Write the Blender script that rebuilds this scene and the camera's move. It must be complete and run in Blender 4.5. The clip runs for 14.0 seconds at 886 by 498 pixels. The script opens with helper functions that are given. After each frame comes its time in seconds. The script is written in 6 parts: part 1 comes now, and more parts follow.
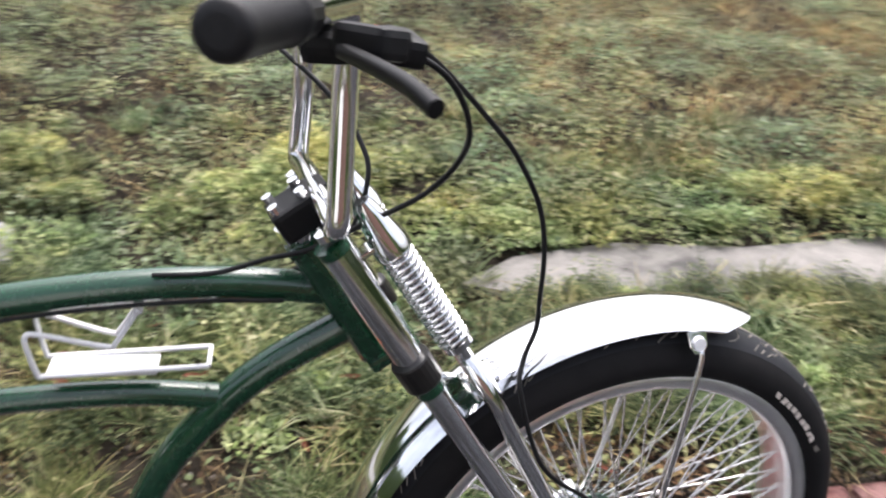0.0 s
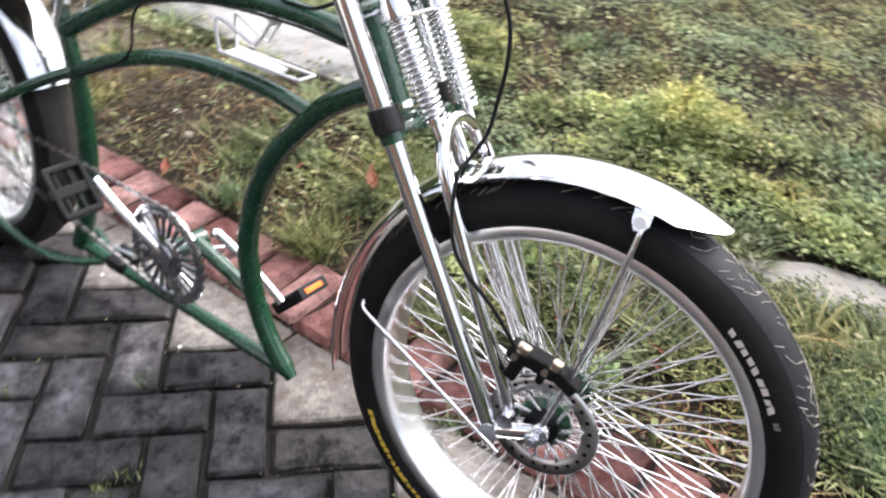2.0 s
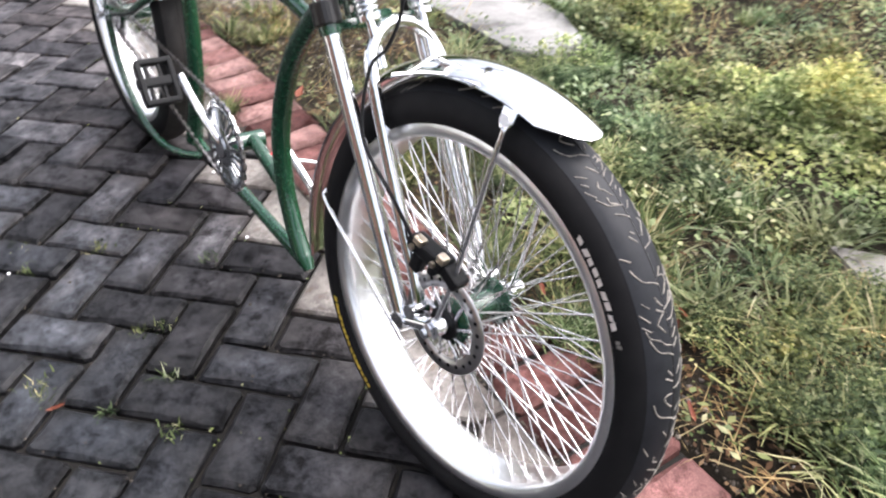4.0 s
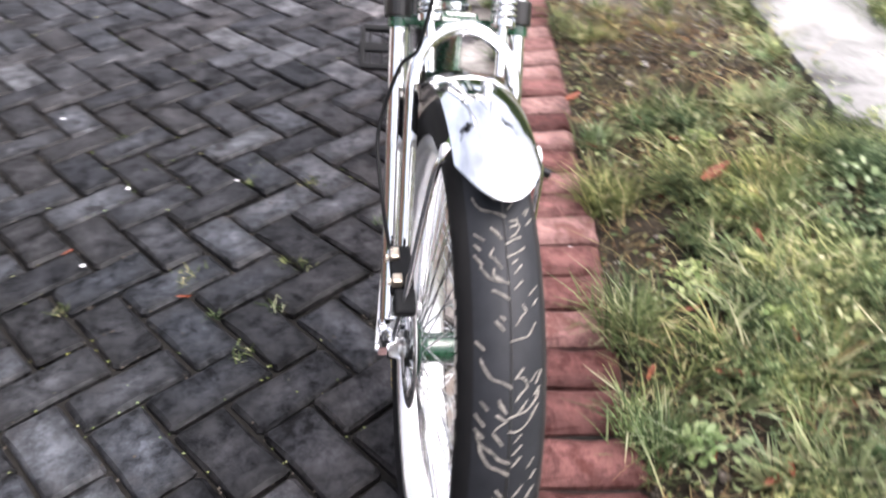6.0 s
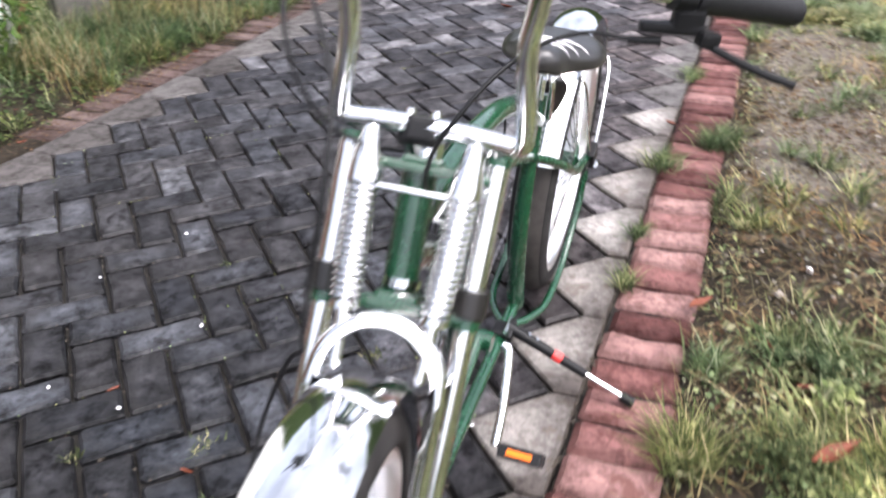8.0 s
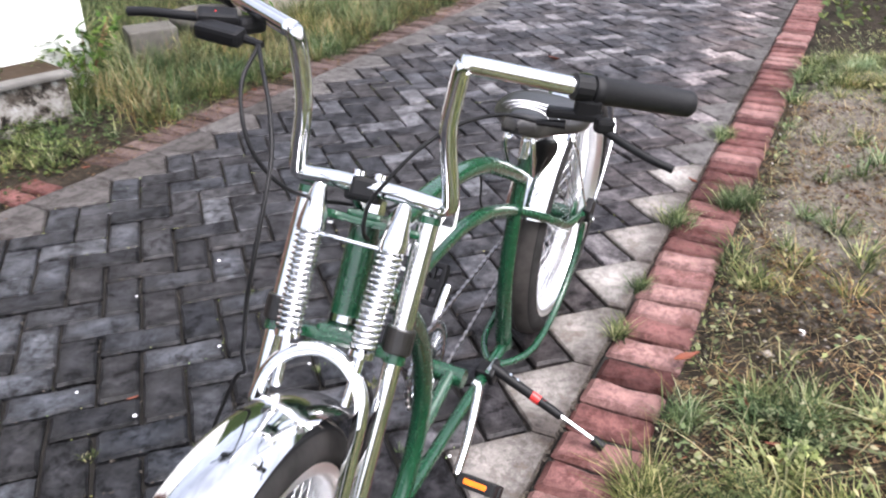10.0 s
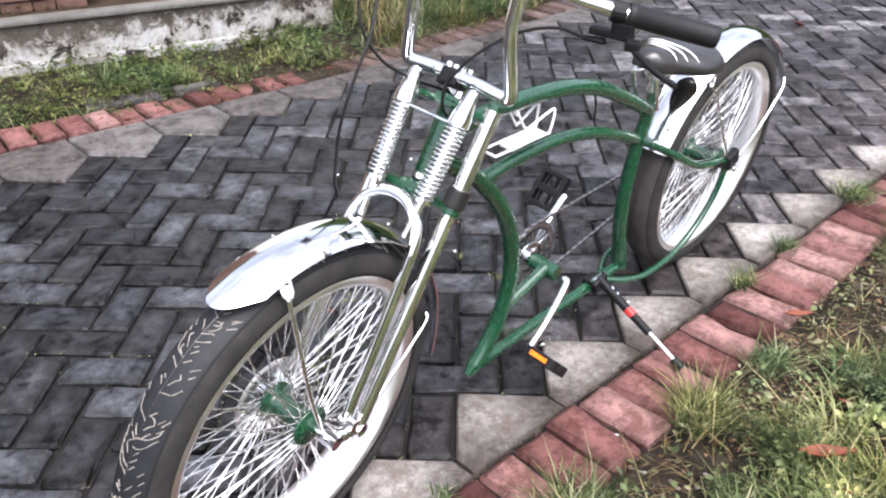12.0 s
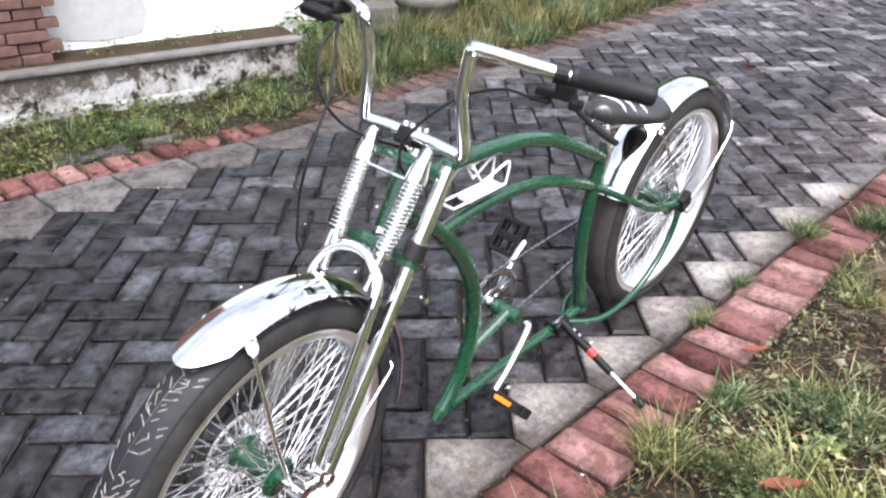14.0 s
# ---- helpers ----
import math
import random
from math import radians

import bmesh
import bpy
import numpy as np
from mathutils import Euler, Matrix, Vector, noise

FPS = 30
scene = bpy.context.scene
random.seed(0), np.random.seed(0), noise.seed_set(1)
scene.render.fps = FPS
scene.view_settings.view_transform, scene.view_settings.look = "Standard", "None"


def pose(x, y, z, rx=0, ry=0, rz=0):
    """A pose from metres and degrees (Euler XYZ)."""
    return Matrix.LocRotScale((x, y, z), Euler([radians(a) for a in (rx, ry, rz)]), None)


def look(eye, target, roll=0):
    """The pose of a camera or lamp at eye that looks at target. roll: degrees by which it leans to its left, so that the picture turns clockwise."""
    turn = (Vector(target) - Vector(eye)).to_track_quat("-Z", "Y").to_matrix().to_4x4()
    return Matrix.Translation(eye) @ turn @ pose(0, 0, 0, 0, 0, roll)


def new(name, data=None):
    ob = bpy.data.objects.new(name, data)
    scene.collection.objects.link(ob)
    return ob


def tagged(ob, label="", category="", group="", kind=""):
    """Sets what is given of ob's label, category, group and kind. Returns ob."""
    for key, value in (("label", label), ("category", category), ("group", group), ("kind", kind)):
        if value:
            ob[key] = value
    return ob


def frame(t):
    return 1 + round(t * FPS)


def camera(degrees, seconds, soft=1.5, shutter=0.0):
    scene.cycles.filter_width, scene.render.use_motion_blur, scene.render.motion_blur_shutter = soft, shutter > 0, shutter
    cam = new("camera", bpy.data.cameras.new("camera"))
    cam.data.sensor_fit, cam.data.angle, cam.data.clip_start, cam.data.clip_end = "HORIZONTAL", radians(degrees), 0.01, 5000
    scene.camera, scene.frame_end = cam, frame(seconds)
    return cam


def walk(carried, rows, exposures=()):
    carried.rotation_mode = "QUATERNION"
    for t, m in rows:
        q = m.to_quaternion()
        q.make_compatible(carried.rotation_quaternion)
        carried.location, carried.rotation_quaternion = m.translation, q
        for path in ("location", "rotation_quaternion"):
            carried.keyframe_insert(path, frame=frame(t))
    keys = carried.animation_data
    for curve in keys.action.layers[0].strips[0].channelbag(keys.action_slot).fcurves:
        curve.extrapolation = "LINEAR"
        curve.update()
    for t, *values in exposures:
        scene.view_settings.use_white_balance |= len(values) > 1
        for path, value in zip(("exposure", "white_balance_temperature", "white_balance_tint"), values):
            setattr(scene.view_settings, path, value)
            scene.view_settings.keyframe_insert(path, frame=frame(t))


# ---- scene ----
cam = camera(57.05, 14.0, soft=2.1, shutter=0.8)
PATH = [
    (0, (0.032, -0.029, 1.278), (0.285, 1.614, 0.167), 3.61),
    (0.5, (0.182, -0.088, 1.282), (0.088, 1.578, 0.180), 1.43),
    (1, (0.328, -0.163, 1.241), (-0.018, 1.486, 0.164), 3.92),
    (1.5, (0.547, -0.188, 1.214), (-0.109, 1.324, 0.080), 1.18),
    (2, (0.725, -0.144, 1.197), (-0.213, 1.186, 0.035), 3.93),
    (2.5, (0.832, -0.114, 1.183), (-0.226, 1.132, 0.031), 3.67),
    (3, (0.994, -0.091, 1.159), (-0.205, 1.026, 0.013), 5.14),
    (3.2, (1.062, -0.065, 1.161), (-0.170, 1.014, 0.012), 3.55),
    (5.3, (1.189, 0.450, 1.093), (-0.310, 0.833, -0.176), -2.20),
    (5.5, (1.200, 0.495, 1.104), (-0.325, 0.789, -0.157), -2.28),
    (6, (1.222, 0.686, 1.110), (-0.392, 0.613, -0.069), -1.62),
    (6.5, (1.191, 0.792, 1.146), (-0.439, 0.563, 0.011), -2.88),
    (7, (1.064, 0.859, 1.171), (-0.587, 0.542, 0.088), -1.84),
    (7.5, (0.974, 0.909, 1.204), (-0.680, 0.459, 0.172), -4.10),
    (8, (0.815, 1.011, 1.223), (-0.790, 0.377, 0.212), -1.81),
    (8.2, (0.765, 1.056, 1.237), (-0.827, 0.373, 0.238), -2.13),
    (10.3, (0.898, 1.260, 1.307), (-0.682, 0.418, 0.415), -0.58),
    (10.5, (0.918, 1.308, 1.311), (-0.641, 0.401, 0.446), -0.76),
    (11, (0.923, 1.514, 1.344), (-0.454, 0.377, 0.444), 1.37),
    (11.5, (0.940, 1.616, 1.353), (-0.316, 0.357, 0.438), -0.52),
    (12, (0.955, 1.637, 1.335), (-0.232, 0.398, 0.307), 0.32),
    (12.5, (0.959, 1.660, 1.338), (-0.269, 0.448, 0.327), 0.53),
    (13, (0.969, 1.670, 1.345), (-0.264, 0.452, 0.349), 0.48),
    (13.5, (0.967, 1.671, 1.352), (-0.288, 0.454, 0.382), 0.58),
    (14, (0.964, 1.679, 1.380), (-0.304, 0.453, 0.437), -0.16),
]
EXPOSURES = [(0, 1.48, 6300, 14), (0.5, 1.64, 6290, 12), (1, 1.71, 6280, 12), (2, 1.6, 6260, 13), (3.2, 1.75, 6250, 13), (5.3, 1.55, 6300, 15), (6.5, 1.83, 6280, 16), (7, 1.63, 6250, 16), (7.5, 1.73, 6220, 15), (8.2, 1.64, 6150, 15), (10.3, 1.61, 6150, 15), (11.5, 1.6, 6130, 15), (12.5, 1.67, 6110, 14), (14, 1.67, 6080, 14)]
walk(cam, [(t, look(eye, target, roll)) for t, eye, target, roll in PATH], EXPOSURES)

# ---- world, sun, exposure ----
world = bpy.data.worlds.new("sky")
scene.world = world
world.use_nodes = True
wn = world.node_tree.nodes
sky = wn.new("ShaderNodeTexSky")
sky.sky_type = "NISHITA"
sky.sun_disc = False
sky.sun_elevation, sky.sun_rotation = radians(60), radians(20)
sky.air_density, sky.dust_density, sky.ozone_density = 1.0, 7.0, 0.4
wn["Background"].inputs["Strength"].default_value = 0.15
haze = wn.new("ShaderNodeHueSaturation")
haze.inputs["Saturation"].default_value = 0.42
world.node_tree.links.new(sky.outputs["Color"], haze.inputs["Color"])
# uneven grey cloud all over the sky
cloud = wn.new("ShaderNodeTexNoise")
cloud.inputs["Scale"].default_value, cloud.inputs["Detail"].default_value, cloud.inputs["Roughness"].default_value = 2.6, 6.0, 0.6
cover = wn.new("ShaderNodeMapRange")
for slot, value in (("From Min", 0.36), ("From Max", 0.64), ("To Min", 0.75), ("To Max", 1.35)):
    cover.inputs[slot].default_value = value
shade = wn.new("ShaderNodeVectorMath")
shade.operation = "SCALE"
world.node_tree.links.new(cloud.outputs["Fac"], cover.inputs["Value"])
world.node_tree.links.new(haze.outputs["Color"], shade.inputs[0])
world.node_tree.links.new(cover.outputs["Result"], shade.inputs["Scale"])
world.node_tree.links.new(shade.outputs["Vector"], wn["Background"].inputs["Color"])

sun = new("sun", bpy.data.lights.new("sun", "SUN"))
sun.data.energy, sun.data.angle, sun.data.color = 0.8, radians(50), (1.0, 0.97, 0.93)
sun.matrix_world = look((1.2, 3.2, 5.9), (0, 0, 0))


# ---- materials ----
class Nodes:
    """Small helper to wire a procedural material."""

    def __init__(self, name, rough=0.6, metal=0.0):
        self.mat = bpy.data.materials.new(name)
        self.mat.use_nodes = True
        self.tree = self.mat.node_tree
        self.bsdf = self.tree.nodes["Principled BSDF"]
        self.bsdf.inputs["Roughness"].default_value = rough
        self.bsdf.inputs["Metallic"].default_value = metal
        self.coord = self.tree.nodes.new("ShaderNodeTexCoord")

    def add(self, kind, **values):
        node = self.tree.nodes.new(kind)
        for key, value in values.items():
            node.inputs[key.replace("_", " ")].default_value = value
        return node

    def link(self, a, b):
        self.tree.links.new(a, b)

    def noise(self, scale, detail=4.0, rough=0.55, distort=0.0, where="Object"):
        n = self.add("ShaderNodeTexNoise", Scale=scale, Detail=detail, Roughness=rough, Distortion=distort)
        self.link(self.coord.outputs[where], n.inputs["Vector"])
        return n.outputs["Fac"]

    def place(self, scale, detail=4.0, rough=0.55, distort=0.0):
        """Noise that runs on across neighbouring pieces."""
        n = self.add("ShaderNodeTexNoise", Scale=scale, Detail=detail, Roughness=rough, Distortion=distort)
        self.link(self.tree.nodes.new("ShaderNodeNewGeometry").outputs["Position"], n.inputs["Vector"])
        return n.outputs["Fac"]

    def ramp(self, fac, stops):
        r = self.tree.nodes.new("ShaderNodeValToRGB")
        while len(r.color_ramp.elements) < len(stops):
            r.color_ramp.elements.new(0.5)
        for e, (p, c) in zip(r.color_ramp.elements, stops):
            e.position, e.color = p, (*c, 1.0)
        self.link(fac, r.inputs["Fac"])
        return r.outputs["Color"]

    def mix(self, fac, a, b, blend="MIX"):
        m = self.tree.nodes.new("ShaderNodeMix")
        m.data_type, m.blend_type = "RGBA", blend
        for sock, value in ((m.inputs[0], fac), (m.inputs[6], a), (m.inputs[7], b)):
            if isinstance(value, (int, float)):
                sock.default_value = value
            elif isinstance(value, tuple):
                sock.default_value = (*value, 1.0)
            else:
                self.link(value, sock)
        return m.outputs[2]

    def math(self, op, a, b=0.0):
        m = self.tree.nodes.new("ShaderNodeMath")
        m.operation = op
        for sock, value in ((m.inputs[0], a), (m.inputs[1], b)):
            if isinstance(value, (int, float)):
                sock.default_value = value
            else:
                self.link(value, sock)
        return m.outputs[0]

    def colour(self, c):
        if isinstance(c, tuple):
            self.bsdf.inputs["Base Color"].default_value = (*c, 1.0)
        else:
            self.link(c, self.bsdf.inputs["Base Color"])
        return self

    def rough(self, r):
        self.link(r, self.bsdf.inputs["Roughness"])
        return self

    def bump(self, height, strength=0.4, distance=0.002):
        b = self.add("ShaderNodeBump", Strength=strength, Distance=distance)
        self.link(height, b.inputs["Height"])
        self.link(b.outputs["Normal"], self.bsdf.inputs["Normal"])
        return self

    def each(self):
        return self.tree.nodes.new("ShaderNodeObjectInfo").outputs["Random"]

    def island(self):
        return self.tree.nodes.new("ShaderNodeNewGeometry").outputs["Random Per Island"]


def chrome_mat(name, tint=(0.88, 0.885, 0.895), low=0.05, high=0.14):
    n = Nodes(name, 0.08, 1.0)
    n.colour(n.mix(n.noise(60, 3), tuple(0.86 * c for c in tint), tint))
    n.rough(n.ramp(n.noise(35, 5, 0.7), [(0.35, (low,) * 3), (0.75, (high,) * 3)]))
    return n.mat


def paint_mat(name, dark, light):
    n = Nodes(name, 0.22)
    n.colour(n.mix(n.noise(9, 4), dark, light))
    n.rough(n.ramp(n.noise(70, 5, 0.7), [(0.3, (0.16,) * 3), (0.8, (0.36,) * 3)]))
    n.bsdf.inputs["Coat Weight"].default_value = 0.6
    n.bsdf.inputs["Coat Roughness"].default_value = 0.08
    return n.mat


def dull_mat(name, dark, light, rough=0.6, scale=40.0, bump=0.15, spec=0.35):
    n = Nodes(name, rough)
    f = n.noise(scale, 5, 0.65)
    n.bsdf.inputs["Specular IOR Level"].default_value = spec
    n.colour(n.mix(f, dark, light)).bump(f, bump, 0.001)
    return n.mat


def paver_mat(name, shades, per_object, dirt=(0.3, 0.27, 0.24), worn=1.6, depth=0.003, sheen=0.5, swirl=0.15, sheen_tint=0.0, edge_fade=1.0):
    """Concrete or fired block: a shade of its own, a paler middle and darker edges, stains and grit."""
    n = Nodes(name, 0.8)
    pick = n.each() if per_object else n.island()
    base = n.ramp(pick, shades)
    big = n.place(10.0, 7, 0.68, swirl)
    mid = n.place(30.0, 7, 0.75, swirl)
    grain = n.place(420, 3, 0.7)
    stain = n.ramp(n.math("ADD", n.math("MULTIPLY", big, 0.5), n.math("MULTIPLY", mid, 0.5)),
                   [(0.41, dirt), (0.475, (0.66, 0.66, 0.67)), (0.525, (1.05,) * 3), (0.6, (worn,) * 3)])
    c = n.mix(1.0, base, stain, "MULTIPLY")
    if sheen_tint:
        # sky sheen on distant blocks put into the colour, paler and browner along x
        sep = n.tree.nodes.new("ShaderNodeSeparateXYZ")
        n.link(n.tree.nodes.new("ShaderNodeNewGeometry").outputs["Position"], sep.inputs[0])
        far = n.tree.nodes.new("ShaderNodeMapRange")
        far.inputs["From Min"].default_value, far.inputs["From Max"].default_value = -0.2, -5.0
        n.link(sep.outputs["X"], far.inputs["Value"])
        c = n.mix(n.math("MULTIPLY", far.outputs[0], sheen_tint), c, n.mix(1.0, c, (3.9, 3.4, 3.12), "MULTIPLY"))
        # sky sheen lifted into the colour towards the edging, with a brownish tone
        edge_lift = n.math("ADD", n.math("MULTIPLY", sep.outputs["Y"], 1.7), n.math("MULTIPLY", n.math("SUBTRACT", big, 0.5), 1.4))
        c = n.mix(n.ramp(edge_lift, [(0.25, (0, 0, 0)), (1.0, (1, 1, 1))]), c, n.mix(1.0, c, (1.75, 1.55, 1.42), "MULTIPLY"))
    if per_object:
        # each block paler towards its middle and darker towards its edges
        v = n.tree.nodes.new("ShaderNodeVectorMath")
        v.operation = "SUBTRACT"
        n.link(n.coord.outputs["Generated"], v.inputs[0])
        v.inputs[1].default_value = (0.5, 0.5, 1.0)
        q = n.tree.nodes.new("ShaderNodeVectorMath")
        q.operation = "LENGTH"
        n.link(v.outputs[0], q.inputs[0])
        from_centre = n.math("ADD", q.outputs["Value"], n.math("MULTIPLY", n.math("SUBTRACT", big, 0.5), 1.7))
        c = n.mix(edge_fade, c, n.ramp(from_centre, [(0.06, (1.75,) * 3), (0.36, (1.05,) * 3), (0.62, (0.45, 0.42, 0.41))]), "MULTIPLY")
    c = n.mix(1.0, c, n.ramp(grain, [(0.3, (0.6,) * 3), (0.7, (1.4,) * 3)]), "MULTIPLY")
    n.colour(c)
    # trodden patches shine, stained ones stay dull
    n.link(n.ramp(n.math("ADD", n.math("MULTIPLY", big, 0.5), n.math("MULTIPLY", mid, 0.5)), [(0.42, (0.2 * sheen,) * 3), (0.58, (sheen,) * 3)]), n.bsdf.inputs["Specular IOR Level"])
    n.rough(n.ramp(mid, [(0.3, (0.42,) * 3), (0.65, (0.66,) * 3)]))
    n.bump(n.math("ADD", n.math("MULTIPLY", grain, 0.5), n.place(60, 6, 0.75)), 0.7, depth)
    return n.mat


GREYS = [(0.0, (0.0052, 0.0056, 0.0074)), (0.2, (0.012, 0.0117, 0.0129)), (0.4, (0.0086, 0.0094, 0.012)), (0.58, (0.0187, 0.019, 0.0212)), (0.74, (0.0137, 0.0154, 0.0191)), (0.88, (0.0337, 0.0364, 0.0423)), (1.0, (0.0421, 0.0452, 0.0503))]
PALES = [(0.0, (0.085, 0.076, 0.069)), (0.5, (0.142, 0.13, 0.12)), (1.0, (0.2, 0.187, 0.174))]
REDS = [(0.0, (0.0512, 0.0205, 0.0186)), (0.35, (0.107, 0.0474, 0.0428)), (0.7, (0.1562, 0.0763, 0.0698)), (1.0, (0.2139, 0.1283, 0.1172))]

CHROME = chrome_mat("chrome")
RIM_CHROME = chrome_mat("polished_rim", (0.97, 0.97, 0.98), 0.3, 0.48)
STEEL = chrome_mat("steel", (0.5, 0.5, 0.51), 0.2, 0.4)
CHAIN = chrome_mat("oily_chain", (0.34, 0.32, 0.31), 0.25, 0.45)
DARKSTEEL = chrome_mat("dark_steel", (0.42, 0.43, 0.45), 0.12, 0.3)
ROTOR = chrome_mat("brushed_disc", (0.62, 0.6, 0.59), 0.28, 0.45)
ALLOY = chrome_mat("alloy", (0.78, 0.78, 0.8), 0.18, 0.34)
GREEN = paint_mat("green_paint", (0.004, 0.032, 0.014), (0.008, 0.055, 0.025))
WHITE = dull_mat("white_plastic", (0.68, 0.68, 0.7), (0.82, 0.82, 0.83), 0.35)
BLACK = dull_mat("black_plastic", (0.004, 0.004, 0.0045), (0.01, 0.01, 0.011), 0.5, 40, 0.15, 0.2)
BLACKBAND = dull_mat("black_band", (0.008, 0.008, 0.008), (0.02, 0.018, 0.017), 0.3)
RUBBER = dull_mat("tyre_rubber", (0.005, 0.005, 0.006), (0.022, 0.021, 0.021), 0.65, 14, 0.3, 0.1)
DUSTY = dull_mat("dusty_rubber", (0.002, 0.002, 0.002), (0.085, 0.077, 0.072), 0.7, 17, 0.4, 0.25)
SIDEWALL = dull_mat("dusty_lit_sidewall", (0.002, 0.002, 0.0022), (0.052, 0.049, 0.048), 0.75, 17, 0.4, 0.1)
TREAD = dull_mat("tread_rubber", (0.006, 0.0065, 0.008), (0.024, 0.025, 0.029), 0.55, 30, 0.3, 0.2)
GRIP = dull_mat("grip_rubber", (0.006, 0.006, 0.007), (0.015, 0.015, 0.016), 0.55, 120, 0.4, 0.22)
LEATHER = dull_mat("saddle_vinyl", (0.009, 0.0085, 0.0085), (0.022, 0.02, 0.02), 0.3, 150, 0.25, 0.6)
CABLE = dull_mat("cable_sleeve", (0.005, 0.005, 0.0055), (0.012, 0.012, 0.013), 0.45, 40, 0.1, 0.2)
ORANGE = dull_mat("orange_reflector", (0.75, 0.13, 0.008), (0.9, 0.22, 0.015), 0.25)
RED = dull_mat("red_plastic", (0.5, 0.02, 0.02), (0.65, 0.04, 0.035), 0.35)
GOLD = chrome_mat("brass_pad", (0.72, 0.62, 0.5), 0.25, 0.4)
LETTER = dull_mat("tyre_lettering", (0.45, 0.36, 0.3), (0.8, 0.76, 0.72), 0.7, 120)
YELLOW = dull_mat("yellow_print", (0.45, 0.3, 0.03), (0.8, 0.56, 0.08), 0.7)
MARK = dull_mat("tread_mark", (0.05, 0.047, 0.043), (0.38, 0.35, 0.31), 0.85, 70, 0.2, 0.1)
PAVER = paver_mat("grey_paver", GREYS, True, (0.2, 0.18, 0.17), 2.0, sheen=0.42, sheen_tint=0.8)
PAVER_FAR = paver_mat("grey_paver_joined", GREYS, False, (0.2, 0.18, 0.17), 2.0, sheen=0.42, sheen_tint=0.8)
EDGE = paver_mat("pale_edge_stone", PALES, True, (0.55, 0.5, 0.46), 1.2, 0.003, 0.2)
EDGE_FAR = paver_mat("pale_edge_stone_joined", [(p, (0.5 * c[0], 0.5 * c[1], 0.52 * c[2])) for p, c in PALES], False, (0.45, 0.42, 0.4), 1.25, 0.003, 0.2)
BRICK = paver_mat("red_brick", REDS, True, (0.45, 0.4, 0.38), 1.15, 0.0025, 0.15, edge_fade=0.55)
BRICK_FAR = paver_mat("red_brick_joined", REDS, False, (0.45, 0.4, 0.38), 1.15, 0.0025, 0.15)
DUSTED = [(0.0, (0.05, 0.034, 0.03)), (0.5, (0.085, 0.06, 0.054)), (1.0, (0.12, 0.088, 0.08))]
BRICK_DUSTY = paver_mat("dusty_red_brick", DUSTED, True, (0.45, 0.4, 0.38), 1.15, 0.0025, 0.15, edge_fade=0.4)
BRICK_DUSTY_FAR = paver_mat("dusty_red_brick_joined", DUSTED, False, (0.45, 0.4, 0.38), 1.15, 0.0025, 0.15)
JOINTFILL = dull_mat("dark_joint_dirt", (0.003, 0.0025, 0.002), (0.012, 0.01, 0.008), 0.95, 60, 0.8)


def soil_mat():
    n = Nodes("soil", 0.95)
    n.bsdf.inputs["Specular IOR Level"].default_value = 0.1
    a, b, g = n.noise(1.7, 6, 0.6), n.noise(38, 7, 0.8), n.noise(11, 5, 0.7)
    c = n.ramp(a, [(0.32, (0.012, 0.009, 0.006)), (0.48, (0.036, 0.029, 0.022)), (0.62, (0.024, 0.02, 0.014)), (0.78, (0.065, 0.055, 0.044))])
    c = n.mix(1.0, c, n.ramp(g, [(0.34, (0.35, 0.33, 0.3)), (0.52, (1.0,) * 3), (0.7, (1.35, 1.33, 1.3))]), "MULTIPLY")
    # drier, trodden soil in a strip behind the bicycle
    sep = n.tree.nodes.new("ShaderNodeSeparateXYZ")
    n.link(n.tree.nodes.new("ShaderNodeNewGeometry").outputs["Position"], sep.inputs[0])
    dry = n.math("SUBTRACT", 1.0, n.math("MULTIPLY", n.math("ABSOLUTE", n.math("ADD", sep.outputs["X"], 3.1)), 0.53))
    dry = n.math("MINIMUM", dry, n.math("SUBTRACT", 1.0, n.math("MULTIPLY", n.math("ABSOLUTE", n.math("SUBTRACT", sep.outputs["Y"], 1.36)), 2.6)))
    dry = n.ramp(n.math("ADD", dry, n.math("MULTIPLY", n.math("SUBTRACT", g, 0.5), 1.2)), [(0.1, (0, 0, 0)), (0.45, (1, 1, 1))])
    c = n.mix(dry, c, n.mix(g, (0.1, 0.084, 0.07), (0.22, 0.195, 0.17)))
    n.colour(n.mix(1.0, c, n.ramp(b, [(0.3, (0.4,) * 3), (0.72, (1.6,) * 3)]), "MULTIPLY")).bump(b, 1.0, 0.014)
    return n.mat


def concrete_mat(name="worn_concrete", dim=1.0, warm=1.0):
    n = Nodes(name, 0.85)
    a, b = n.noise(3.2, 6, 0.65, 0.4), n.noise(130, 5, 0.75)
    c = n.ramp(a, [(p, (q * dim, q * dim * (1.0 - 0.025 * warm), q * dim * (1.0 - 0.06 * warm))) for p, q in ((0.36, 0.13), (0.48, 0.4), (0.64, 0.6))])
    n.colour(n.mix(1.0, c, n.ramp(b, [(0.3, (0.75,) * 3), (0.7, (1.15,) * 3)]), "MULTIPLY")).bump(b, 0.6, 0.004)
    return n.mat


